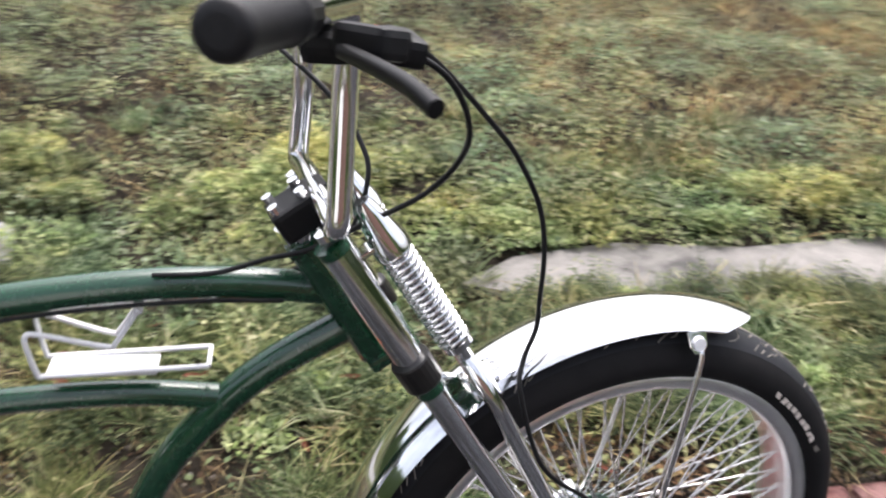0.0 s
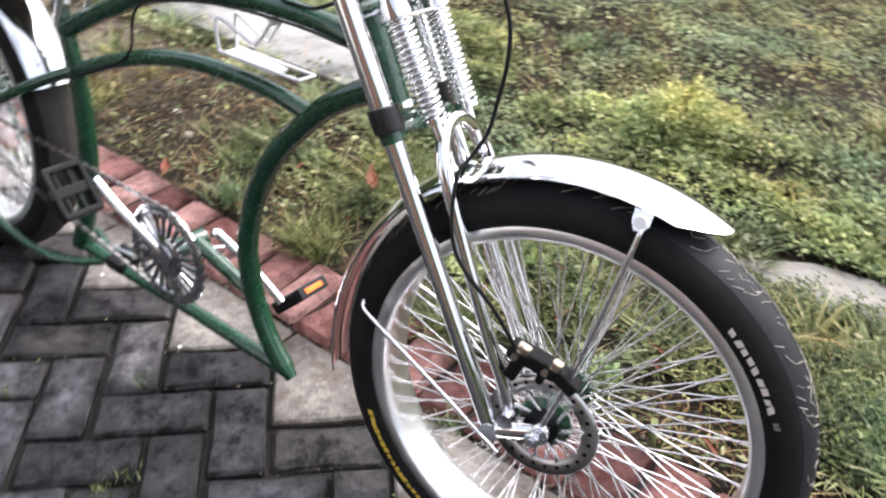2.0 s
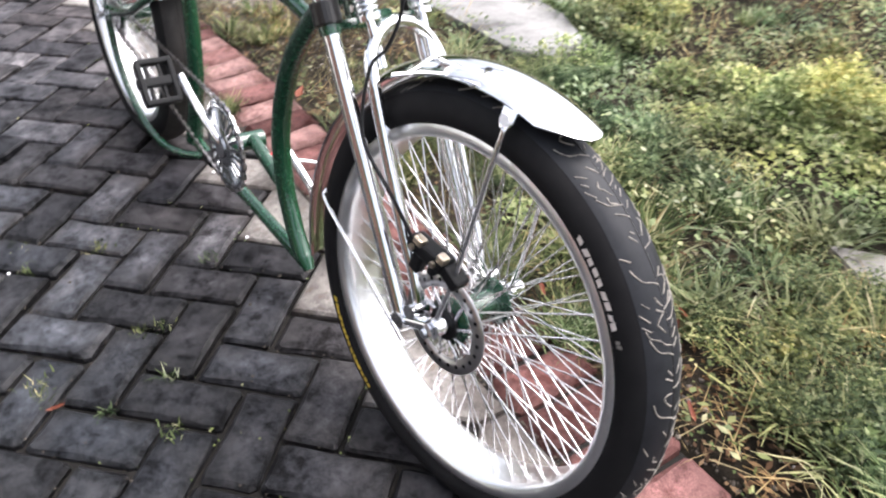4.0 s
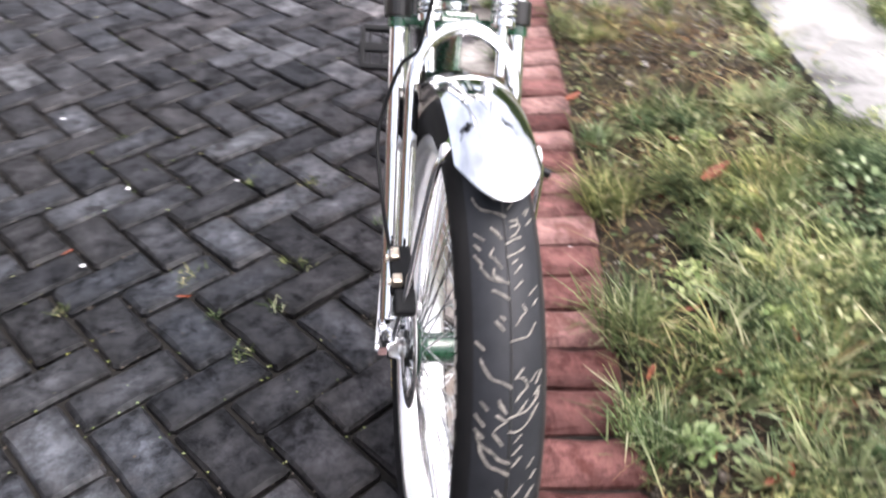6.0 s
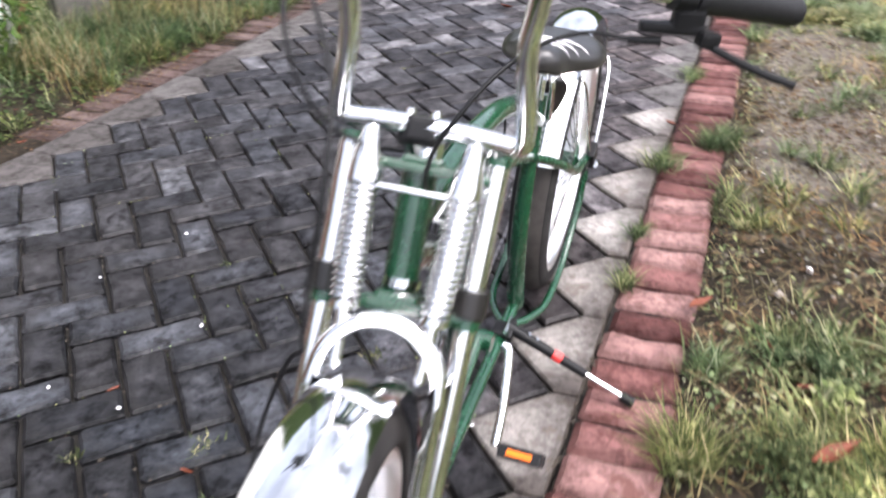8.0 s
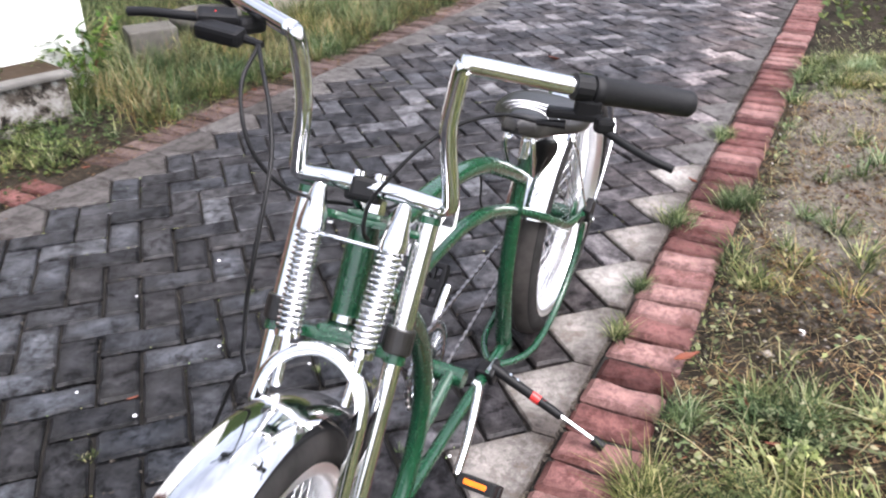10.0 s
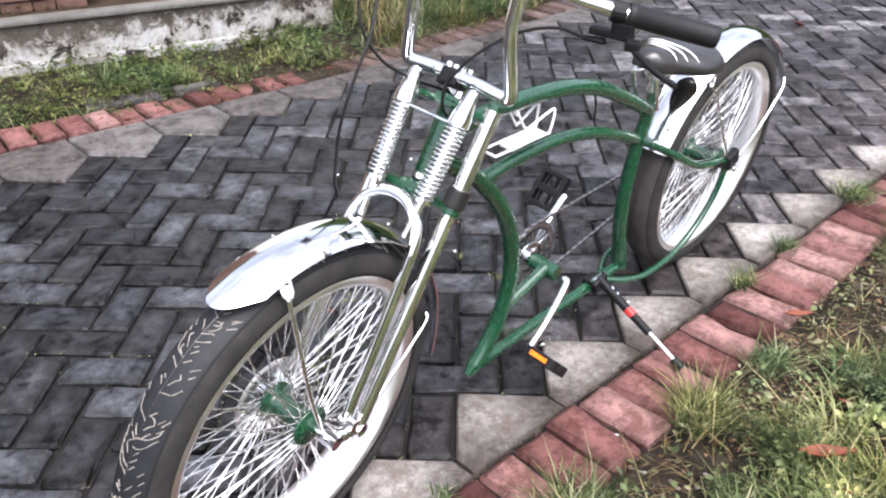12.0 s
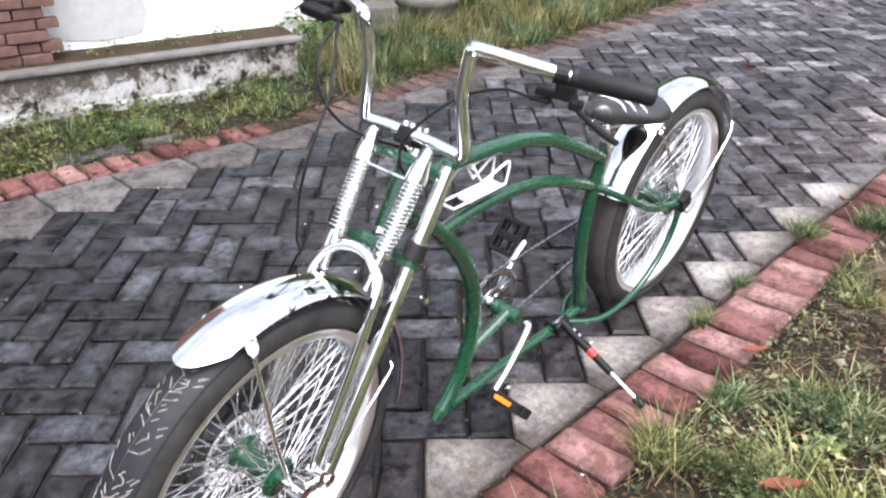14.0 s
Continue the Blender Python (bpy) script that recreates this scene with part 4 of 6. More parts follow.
R0 = (-0.322, -0.13, 0.727)
cable("front_brake_cable", [R0, (-0.29, -0.108, 0.712), (-0.255, -0.08, 0.68), (-0.216, -0.056, 0.638), (-0.18, -0.046, 0.594), (-0.15, -0.043, 0.536), (-0.142, -0.047, 0.484), (-0.145, -0.052, 0.434), (-0.149, -0.057, 0.398), (-0.163, -0.062, 0.364), (-0.172, -0.082, 0.335), (-0.15, -0.105, 0.25), (-0.085, -0.098, 0.18), (-0.05, -0.088, 0.13)], "black front brake cable looping to the disc")
cable("shift_cable", [R0, (-0.27, -0.125, 0.69), (-0.245, -0.1, 0.63), (-0.27, -0.07, 0.575), (-0.33, -0.045, 0.535), (-0.38, -0.035, 0.51), (-0.42, -0.012, 0.493), (-0.47, 0.008, 0.474), (-0.53, 0.018, 0.474)], "black cable from shifter to the top tube")
cable("rear_brake_cable", [(-0.409, 0.21, 0.676), (-0.4, 0.165, 0.678), (-0.376, 0.118, 0.662), (-0.342, 0.08, 0.632), (-0.315, 0.05, 0.59), (-0.31, 0.03, 0.55), (-0.34, 0.02, 0.49), (-0.43, 0.025, 0.44)], "black brake cable from lever to head tube")
cable("frame_cable", [(1.05, -0.02, 0.765), (0.95, -0.017, 0.768), (0.8, -0.017, 0.76), (0.68, -0.017, 0.738), (0.61, -0.016, 0.715), (0.585, -0.016, 0.68), (0.575, -0.016, 0.63), (0.53, -0.016, 0.59), (0.45, -0.016, 0.553), (0.33, -0.045, 0.5), (0.2, -0.078, 0.425), (0.05, -0.084, 0.375)], "black cable clipped under the top tube", Matrix(), 0.0024)

# ---- saddle ----
SEAT = Matrix.Translation((0.066, 0.0, 0.15)) @ Matrix.Diagonal((0.88, 0.88, 0.82, 1.0))


def build_saddle():
    """Wide padded cruiser saddle, nose towards the front."""
    n, k = 22, 24
    verts, faces = [], []
    for i in range(n):
        t = i / (n - 1)
        x = 0.43 - 0.275 * t
        w = 0.05 + 0.075 * (1 / (1 + math.exp(-(t - 0.42) * 11)))
        end = min(1.0, math.sqrt(max(0.0, 1 - (2 * t - 1) ** 8)))
        w *= max(0.08, end)
        h = 0.034 * max(0.12, end)
        z = 0.742 - 0.022 * t + 0.03 * (t - 0.5) ** 2 - 0.012
        for j in range(k):
            a = 2 * math.pi * j / k
            ca, sa = math.cos(a), math.sin(a)
            verts.append((x, w * math.copysign(abs(ca) ** 0.8, ca), z + h * math.copysign(abs(sa) ** 0.75, sa) - 0.018 * abs(ca) ** 3))
    for i in range(n - 1):
        for j in range(k):
            l = (j + 1) % k
            faces.append((i * k + j, i * k + l, (i + 1) * k + l, (i + 1) * k + j))
    faces.append(tuple(range(k)))
    faces.append(tuple((n - 1) * k + j for j in range(k - 1, -1, -1)))
    return verts, faces


saddle = hang("saddle", mesh_from("saddle", *build_saddle(), LEATHER), bicycle, "padded black vinyl saddle with white stripes", SEAT)
for x in (0.355, 0.325, 0.297):
    t = (0.43 - x) / 0.275
    w = (0.05 + 0.075 * (1 / (1 + math.exp(-(t - 0.42) * 11)))) + 0.0015
    z = 0.742 - 0.022 * t + 0.03 * (t - 0.5) ** 2 - 0.012
    strip = []
    for j in range(13):
        a = math.pi * (0.16 + 0.68 * j / 12)
        ca, sa = math.cos(a), math.sin(a)
        strip.append((w * math.copysign(abs(ca) ** 0.8, ca), z + 0.0355 * sa ** 0.75 - 0.018 * abs(ca) ** 3))
    verts = [(x + dx * (0.25 + 0.9 * math.sin(math.pi * j / 12)), y, zz) for j, (y, zz) in enumerate(strip) for dx in (-0.0045, 0.0045)]
    faces = [(2 * j, 2 * j + 1, 2 * j + 3, 2 * j + 2) for j in range(12)]
    shape_part("stripe", (verts, faces), WHITE, saddle, "white stripe")
tube_part("seat_post", [(0.352, 0, 0.62), (0.335, 0, 0.705)], 0.0125, CHROME, saddle, "chrome seat post")
for s in (-1, 1):
    tube_part("saddle_rail", [(0.42, 0.02 * s, 0.70), (0.37, 0.03 * s, 0.685), (0.27, 0.045 * s, 0.685), (0.2, 0.06 * s, 0.70)], 0.0045, CHROME, saddle, "chrome rail", 8)
    tube_part("saddle_strut", [(0.395, 0.03 * s, 0.705), (0.40, 0.036 * s, 0.675), (0.375, 0.034 * s, 0.62), (0.35, 0.03 * s, 0.575)], 0.007, CHROME, saddle, "chrome strut", 8)

# ---- bottle cage ----
cage_wire = [sweep([(0.968, -0.018, 0.688), (0.968, 0.018, 0.688)], 0.0028, 8), sweep([(0.905, -0.011, 0.757), (0.905, 0.011, 0.757)], 0.005, 8), sweep([(0.905, 0.0, 0.757), (0.868, 0.0, 0.762)], 0.004, 8)]
for s in (-1, 1):
    cage_wire.append(sweep([(0.968, 0.018 * s, 0.688), (0.80, 0.018 * s, 0.688)], 0.0028, 8))
    cage_wire.append(sweep(spline([(0.80, 0.018 * s, 0.688), (0.797, 0.02 * s, 0.715), (0.797, 0.02 * s, 0.738), (0.81, 0.018 * s, 0.739), (0.868, 0.013 * s, 0.717), (0.88, 0.012 * s, 0.722), (0.905, 0.011 * s, 0.757)], 5), 0.0028, 8))
bottle_cage = shape_part("bottle_cage", join(*cage_wire), WHITE, bicycle, "white wire bottle cage bolted on the frame", True)
shape_part("cage_plate", block(0.11, 0.032, 0.006, (0.86, 0, 0.684), (0, 2, 0), 0.002), WHITE, bottle_cage, "white mounting plate")

# ---- kickstand ----
inv = FRAME.inverted()
k0, k1 = Vector((0.452, 0.014, 0.146)), inv @ Vector((-0.606, 0.89, 0.012))
kd = (k1 - k0).normalized()
run = (k1 - k0).length
kickstand = shape_part("kickstand", join(sweep([k0, k0 + kd * 0.05, k0 + kd * 0.62 * run], [0.0135, 0.0125, 0.0105], 12), block(0.05, 0.04, 0.026, (0.452, 0.0, 0.128), (0, 0, 0), 0.006), block(0.055, 0.014, 0.04, (0.452, 0.022, 0.132), (0, 20, 0), 0.004)), BLACK, bicycle, "black adjustable kickstand with chrome lower leg", True)
tube_part("stand_leg", [k0 + kd * 0.55 * run, k1 - kd * 0.02], 0.0066, CHROME, kickstand, "chrome lower leg", 10)
tube_part("stand_foot", [k1 - kd * 0.035, k1 - kd * 0.004], 0.012, BLACK, kickstand, "black rubber foot", 12)
tube_part("stand_bolt", [k0 + Vector((-0.03, 0, 0.0)), k0 + Vector((0.03, 0.0, 0.004))], 0.006, CHROME, kickstand, "", 8)
label_at = k0 + kd * 0.36 * run
shape_part("red_print", sweep([label_at, label_at + kd * 0.022], 0.0118, 12, caps=False), RED, kickstand, "small red print")
for e in (0.0, 0.02):
    p = k0 + kd * (0.045 + e)
    shape_part("stand_screw", sweep([p + Vector((0, 0.006, 0.008)), p + Vector((0, 0.009, 0.012))], 0.0045, 8), CHROME, kickstand)
up = (Vector((0, 0, 1)) - kd * kd.z).normalized()
mid_p = k0 + kd * 0.42 * run + up * 0.0068
shape_part("red_sticker", sweep([mid_p - kd * 0.014, mid_p + kd * 0.014], 0.0042, 8), RED, kickstand, "small red sticker", True)

# ---- unseen backdrops added all round, for what the chrome reflects ----
def build_backdrop(name, a, b, tall):
    """An unseen, thick hedge-shaped backdrop from a to b with a bumpy face and an uneven top."""
    a, b = Vector(a), Vector(b)
    d = (b - a).normalized()
    side = Vector((-d.y, d.x, 0))
    n, m = 60, 12
    verts, faces = [], []
    for i in range(n + 1):
        p = a.lerp(b, i / n)
        top = tall * (1 + 0.22 * noise.noise(Vector((p.x * 0.5, p.y * 0.5, 2.0))) + 0.08 * noise.noise(Vector((p.x * 2, p.y * 2, 5.0))))
        for j in range(2 * m + 1):
            t = j / m
            z, off = (top * t, 0.6) if t <= 1 else (top * (2 - t), -0.6)
            off *= 1 - 0.5 * (z / tall) ** 4
            off += 0.3 * noise.noise(Vector((p.x * 1.5, p.y * 1.5, z * 1.5)))
            q = p + side * off
            verts.append((q.x, q.y, z - 0.1))
    k = 2 * m + 1
    for i in range(n):
        for j in range(k - 1):
            faces.append((i * k + j, i * k + j + 1, (i + 1) * k + j + 1, (i + 1) * k + j))
    ob = hang(name, mesh_from(name, verts, faces, BACKDROP))
    return tagged(ob, "unseen dark green backdrop added for the reflections in the chrome", "hedge", kind="structure")


build_backdrop("backdrop_north", (-18, 12, 0), (12, 12, 0), 1.3)
build_backdrop("backdrop_south", (-18, -10, 0), (12, -10, 0), 7.0)
build_backdrop("backdrop_east", (11, -10, 0), (11, 12, 0), 1.6)
build_backdrop("backdrop_west", (-18, -10, 0), (-18, 12, 0), 4.8)

# ---- wall across the road ----
WA, WB = Vector((-1.80, -2.15, 0)), Vector((0.0, -2.678, 0))
wd = (WB - WA).normalized()
wback = Vector((wd.y, -wd.x, 0))
if wback.y > 0:
    wback = -wback
WTURN = math.degrees(math.atan2(wd.y, wd.x))


def wall_piece(a, b, depth0, depth1, z0, z1, bevel=0.01):
    c = (a + b) / 2 + wback * (depth0 + depth1) / 2
    return block((b - a).length, abs(depth1 - depth0), z1 - z0, (c.x, c.y, (z0 + z1) / 2), (0, 0, WTURN), bevel)


low_wall = hang("wall_low", mesh_from("wall_low", *wall_piece(WA, WB, 0.0, 0.3, -0.1, 0.235), PLASTER, False))
tagged(low_wall, "low white plaster wall, black with mould stains", "wall", kind="structure")
foot = hang("trim_2", mesh_from("trim_2", *wall_piece(WA - wd * 0.02, WB, -0.035, 0.0, -0.1, 0.055), PLASTER, False))
tagged(foot, "stained plaster footing along the low wall", "trim", kind="structure")
cap = hang("trim_1", mesh_from("trim_1", *wall_piece(WA - wd * 0.03, WB, -0.025, 0.075, 0.235, 0.262), GREYCAP, False))
tagged(cap, "weathered grey coping along the low wall", "trim", kind="structure")
bed = hang("trim_3", mesh_from("trim_3", *wall_piece(WA - wd * 0.03, WB, 0.075, 0.34, 0.2, 0.262), MOSS, False))
tagged(bed, "dark mossy strip behind the coping", "trim", kind="structure")
high = hang("wall_house", mesh_from("wall_house", *wall_piece(WA - wd * 0.3, WA + wd * 1.4, 0.345, 0.5, -0.1, 2.6), WHITEWALL, False))
tagged(high, "tall sunlit white plaster wall behind the coping", "wall", kind="structure")


patch_line = [(0.0, 0.02), (0.2, 0.0), (0.44, 0.03), (0.5, 0.1), (0.46, 0.24), (0.3, 0.29), (0.1, 0.25), (-0.02, 0.27), (-0.05, 0.12)]
pv, pf = prism(patch_line, 0.0, 0.006, 0.003)
pm = pose((WA + wd * 0.77 + wback * 0.345).x, (WA + wd * 0.77 + wback * 0.345).y, 0.285, 90, 0, WTURN + 180)
pv = [pm @ Vector((-q[0], q[1], q[2])) for q in pv]
shape_part("repair_patch", (pv, [f[::-1] for f in pf]), PATCH, high, "rough grey plaster patch")


# brown stone wall, course by course, standing on the low wall beside the white one
def build_stone_wall():
    foot = WA + wd * 1.27 + wback * 0.24
    # everything past x 0.5 is an unseen length added to darken chrome reflections
    stone_wall = shape_part("stone_wall", join(block(3.4, 0.2, 2.2, (1.7, -0.02, 1.1)), block(2.78, 0.3, 2.47, (2.02, 0.12, 0.965))), STONEBRICK, None)
    stone_wall.matrix_world = pose(foot.x, foot.y, 0.262, 0, 0, WTURN)
    pr = random.Random(3)
    z, course = 0.0, 0
    meshes = [mesh_from("stone", *block(w, 0.06, 0.05, bevel=0.006), STONEBRICK, False) for w in (0.14, 0.19, 0.1)]
    while z < 0.9:
        x = -0.01 - 0.06 * (course % 2)
        while x < 0.5:
            k = pr.randrange(3)
            w = (0.14, 0.19, 0.1)[k]
            hang("stone", meshes[k], stone_wall, m=pose(x + w / 2, 0.1 + pr.uniform(-0.012, 0.016), z + 0.026, pr.uniform(-3, 3), pr.uniform(-1.5, 1.5), pr.uniform(-3, 3)))
            x += w + 0.007
        z += 0.056
        course += 1
    return tagged(stone_wall, "wall of rough reddish-brown stones beside the white wall, unseen far end added", "wall", kind="structure")


stone_wall = build_stone_wall()


def build_planter(x, y, r, h, label):
    """Round stone planter with a rolled rim."""
    prof = [(0.0, 0.0), (r * 0.8, 0.0), (r * 0.92, h * 0.3), (r * 0.95, h * 0.72), (r * 1.06, h * 0.78), (r * 1.08, h * 0.9), (r * 1.02, h), (r * 0.86, h), (r * 0.84, h * 0.8), (0.0, h * 0.8)]
    v, f = revolve(prof, 28, False)
    v = [(p[0], p[2], p[1]) for p in v]
    ob = hang("planter", mesh_from("planter", v, [q[::-1] for q in f], POTSTONE))
    ob.matrix_world = pose(x, y, rise(x, y) - 0.01)
    shape_part("soil", sweep([(0, 0, h * 0.81), (0, 0, h * 0.9), (0, 0, h * 0.93)], [r * 0.84, r * 0.82, r * 0.5], 24), MOSS, ob, "dark mossy soil")
    return tagged(ob, label, "planter", group="planters on the far verge")


build_planter(-3.16, -2.46, 0.21, 0.27, "round weathered grey stone planter in tall grass")
kerb_block = hang("concrete_block", mesh_from("concrete_block", *block(0.27, 0.24, 0.3, (0, 0, 0.13), bevel=0.012), POTSTONE, False))
kerb_block.matrix_world = pose(-2.66, -2.43, 0, 0, 1.0, -35)
tagged(kerb_block, "square stained grey concrete block standing in the weeds", "block")
far_wall = hang("wall_far", mesh_from("wall_far", *block(1.7, 0.2, 0.5, (0, 0, 0.14), bevel=0.012), BEIGE, False))
far_wall.matrix_world = pose(-4.75, -2.6, 0, 0, 0, -6)
tagged(far_wall, "low beige plaster wall beyond the weeds", "wall", kind="structure")
garden_stake = tube_part("garden_stake", [(0, 0, -0.02), (0.01, 0, 0.4), (-0.02, 0.02, 0.85)], 0.011, STAKE, None)
garden_stake.matrix_world = pose(-2.05, -2.5, rise(-2.05, -2.5))
tagged(garden_stake, "thin reddish-brown wooden stake in the weeds", "stake")

# ---- plants ----
prng = np.random.default_rng(7)


def big_mesh(name, verts, tris, mat, label, category):
    """One mesh of many small leaves from numpy arrays; tris index the verts."""
    me = bpy.data.meshes.new(name)
    me.vertices.add(len(verts))
    me.vertices.foreach_set("co", np.asarray(verts, np.float32).ravel())
    me.loops.add(tris.size)
    me.loops.foreach_set("vertex_index", tris.astype(np.int32).ravel())
    me.polygons.add(len(tris))
    me.polygons.foreach_set("loop_start", np.arange(len(tris), dtype=np.int32) * tris.shape[1])
    me.update(calc_edges=True)
    me.materials.append(mat)
    return tagged(hang(name, me), label, category, kind="stuff")


def blades(x, y, z, height, width, lean, droop, az=None):
    """Curved tapering blades as two quads and a tip each."""
    n = len(x)
    az = prng.uniform(0, 2 * np.pi, n) if az is None else az
    d = np.stack([np.cos(az), np.sin(az)], 1)
    s = np.stack([-np.sin(az), np.cos(az)], 1)
    verts = np.zeros((n, 6, 3))
    for k, (t, w) in enumerate(((0.0, 1.0), (0.55, 0.8), (1.0, 0.12))):
        out = lean * height * t + droop * height * t * t
        up = height * (t - 0.35 * droop * t * t)
        for e, sign in ((0, -1), (1, 1)):
            verts[:, 2 * k + e, 0] = x + d[:, 0] * out + s[:, 0] * sign * width * w / 2
            verts[:, 2 * k + e, 1] = y + d[:, 1] * out + s[:, 1] * sign * width * w / 2
            verts[:, 2 * k + e, 2] = z + up
    base = (np.arange(n) * 6)[:, None, None]
    quads = np.array([[0, 1, 3, 2], [2, 3, 5, 4]])[None] + base
    return verts.reshape(-1, 3), quads.reshape(-1, 4)


def leaves(x, y, z, length, width, tilt):
    """Small pointed leaves, each a folded pair of quads (as one four-sided kite)."""
    n = len(x)
    az = prng.uniform(0, 2 * np.pi, n)
    d = np.stack([np.cos(az) * np.cos(tilt), np.sin(az) * np.cos(tilt), np.sin(tilt)], 1)
    s = np.stack([-np.sin(az), np.cos(az), prng.uniform(-0.5, 0.5, n)], 1)
    p = np.stack([x, y, z], 1)
    verts = np.stack([p, p + d * (length * 0.55)[:, None] + s * (width / 2)[:, None], p + d * length[:, None] - np.array([0, 0, 0.12]) * length[:, None], p + d * (length * 0.55)[:, None] - s * (width / 2)[:, None]], 1)
    quads = np.arange(n * 4).reshape(-1, 4)
    return verts.reshape(-1, 3), quads


def field(n, x0, x1, y0, y1, keep):
    """Random ground points thinned by a density function of x, y."""
    x, y = prng.uniform(x0, x1, n), prng.uniform(y0, y1, n)
    k = np.array([keep(a, b) for a, b in zip(x, y)])
    m = prng.uniform(0, 1, n) < k
    x, y = x[m], y[m]
    return x, y, np.array([rise(a, b) for a, b in zip(x, y)])


def on_path(x, y):
    return (x < -0.86 and 1.79 + 0.03 * math.sin(9.0 * x) < y < 2.05 - 0.09 * (x + 0.9)) or (x > 0.4 and 1.63 < y < 1.82)


def bare(x, y):
    """Bare soil beside the border behind the bicycle."""
    return -3.6 < x < -1.0 and 1.08 < y < 1.62


def tuft(x, y, scale, cut, seed):
    return noise.noise(Vector((x * scale, y * scale, seed))) > cut


def spread(n, x0, x1, y0, y1, keep):
    """Tufts: centres thinned by keep, then the blades of each scattered round its root."""
    cx, cy, _ = field(n, x0, x1, y0, y1, keep)
    count = prng.integers(14, 70, len(cx))
    size = prng.uniform(0.5, 1.0, len(cx)) * (0.6 + count / 100)
    idx = np.repeat(np.arange(len(cx)), count)
    r = prng.normal(0, 0.018, (len(idx), 2)) * size[idx][:, None]
    x, y = cx[idx] + r[:, 0], cy[idx] + r[:, 1]
    return x, y, np.array([rise(a, b) for a, b in zip(x, y)]), size[idx], np.arctan2(r[:, 1], r[:, 0])


def grass_density(x, y):
    if on_path(x, y):
        return 0.0
    n = noise.noise(Vector((x * 2.6, y * 2.6, 5.0)))
    d = 1.0 if n > 0.02 else (0.4 if n > -0.14 else 0.03)
    if noise.noise(Vector((x * 6.0, y * 6.0, 15.0))) < -0.12:
        d *= 0.2
    if bare(x, y):
        d *= 0.07
    # trodden gutter of soil and litter just behind the bricks
    if 1.03 < y < 1.16 and -0.95 < x < 0.75 and noise.noise(Vector((x * 5.0, 3.0, 9.0))) < 0.25:
        d *= 0.05
    if -0.75 < x < 1.0 and 1.15 < y < 1.62:
        d *= 0.45 if tuft(x, y, 2.4, -0.1, 51.0) else 0.9
    if y > 1.75:
        d *= 0.4
    if y < 1.12:
        d *= 0.7 if tuft(x, y, 4.0, 0.1, 17.0) else 0.16
    return d


x, y, z, big, az = spread(5400, -4.6, 2.7, 0.985, 2.7, grass_density)
ok = (y > 0.955)
x, y, z, big, az = x[ok], y[ok], z[ok], big[ok], az[ok]
h = prng.uniform(0.03, 0.105, len(x)) * big
v, q = blades(x, y, z - 0.005, h, prng.uniform(0.0022, 0.0068, len(x)), prng.uniform(0.15, 0.95, len(x)), prng.uniform(0.1, 0.9, len(x)), az + prng.normal(0, 0.7, len(x)))
big_mesh("grass", v, q, BLADE, "long yellow-green grass beside the brick edging", "grass")

# clumps of broader grey-green leaves
x, y, z, big, az = spread(900, -4.6, 2.7, 1.16, 1.72, lambda a, b: 0.0 if on_path(a, b) or bare(a, b) else (0.9 if tuft(a, b, 3.0, 0.12, 31.0) else 0.05))
h = prng.uniform(0.035, 0.1, len(x)) * big
v, q = blades(x, y, z, h, prng.uniform(0.005, 0.0095, len(x)), prng.uniform(0.2, 1.0, len(x)), prng.uniform(0.2, 0.9, len(x)), az + prng.normal(0, 0.7, len(x)))
big_mesh("leafy_weeds", v, q, HERB, "clumps of broad-leaved grey-green weeds in the grass", "weeds")

# feathery grey-green weeds: domes of sprays, each a stalk with small leaflets on both sides
sx, sy, sz, sl, sw, st = [], [], [], [], [], []
for _ in range(230):
    cx, cy = prng.uniform(-0.9, 1.6), prng.uniform(1.16, 1.74)
    if on_path(cx, cy) or not tuft(cx, cy, 2.4, -0.1, 51.0):
        continue
    g0, rad = rise(cx, cy), prng.uniform(0.04, 0.1)
    for _ in range(int(26 + 300 * rad)):
        a, tip, tall = prng.uniform(0, 2 * np.pi), rad * prng.uniform(0.4, 1.2), rad * prng.uniform(0.35, 1.0)
        t = np.linspace(0.25, 1.0, 9)
        sx.append(cx + tip * t * np.cos(a) + prng.normal(0, 0.002, 9))
        sy.append(cy + tip * t * np.sin(a) + prng.normal(0, 0.002, 9))
        sz.append(g0 + tall * np.sin(t * 2.0) + prng.normal(0, 0.0015, 9))
        sl.append(prng.uniform(0.009, 0.021, 9) * (1.25 - 0.6 * t))
        sw.append(prng.uniform(0.003, 0.0075, 9))
        st.append(prng.uniform(-0.3, 0.6, 9))
v, q = leaves(*(np.concatenate(c) for c in (sx, sy, sz, sl, sw, st)))
big_mesh("feathery_weeds", v, q, FEATHER, "domes of feathery grey-green weeds in the verge", "weeds")

x, y, z = field(60000, -4.6, 3.0, 0.97, 2.5, lambda a, b: 0.0 if on_path(a, b) else (0.65 if tuft(a, b, 3.4, -0.05, 12.0) else 0.12) * (0.06 if bare(a, b) else 1.0))
v, q = leaves(x, y, z + prng.uniform(0.0, 0.035, len(x)), prng.uniform(0.008, 0.022, len(x)), prng.uniform(0.003, 0.008, len(x)), prng.uniform(-0.2, 0.9, len(x)))
big_mesh("small_weeds", v, q, BLADE, "small yellow-green weeds among the grass", "weeds")

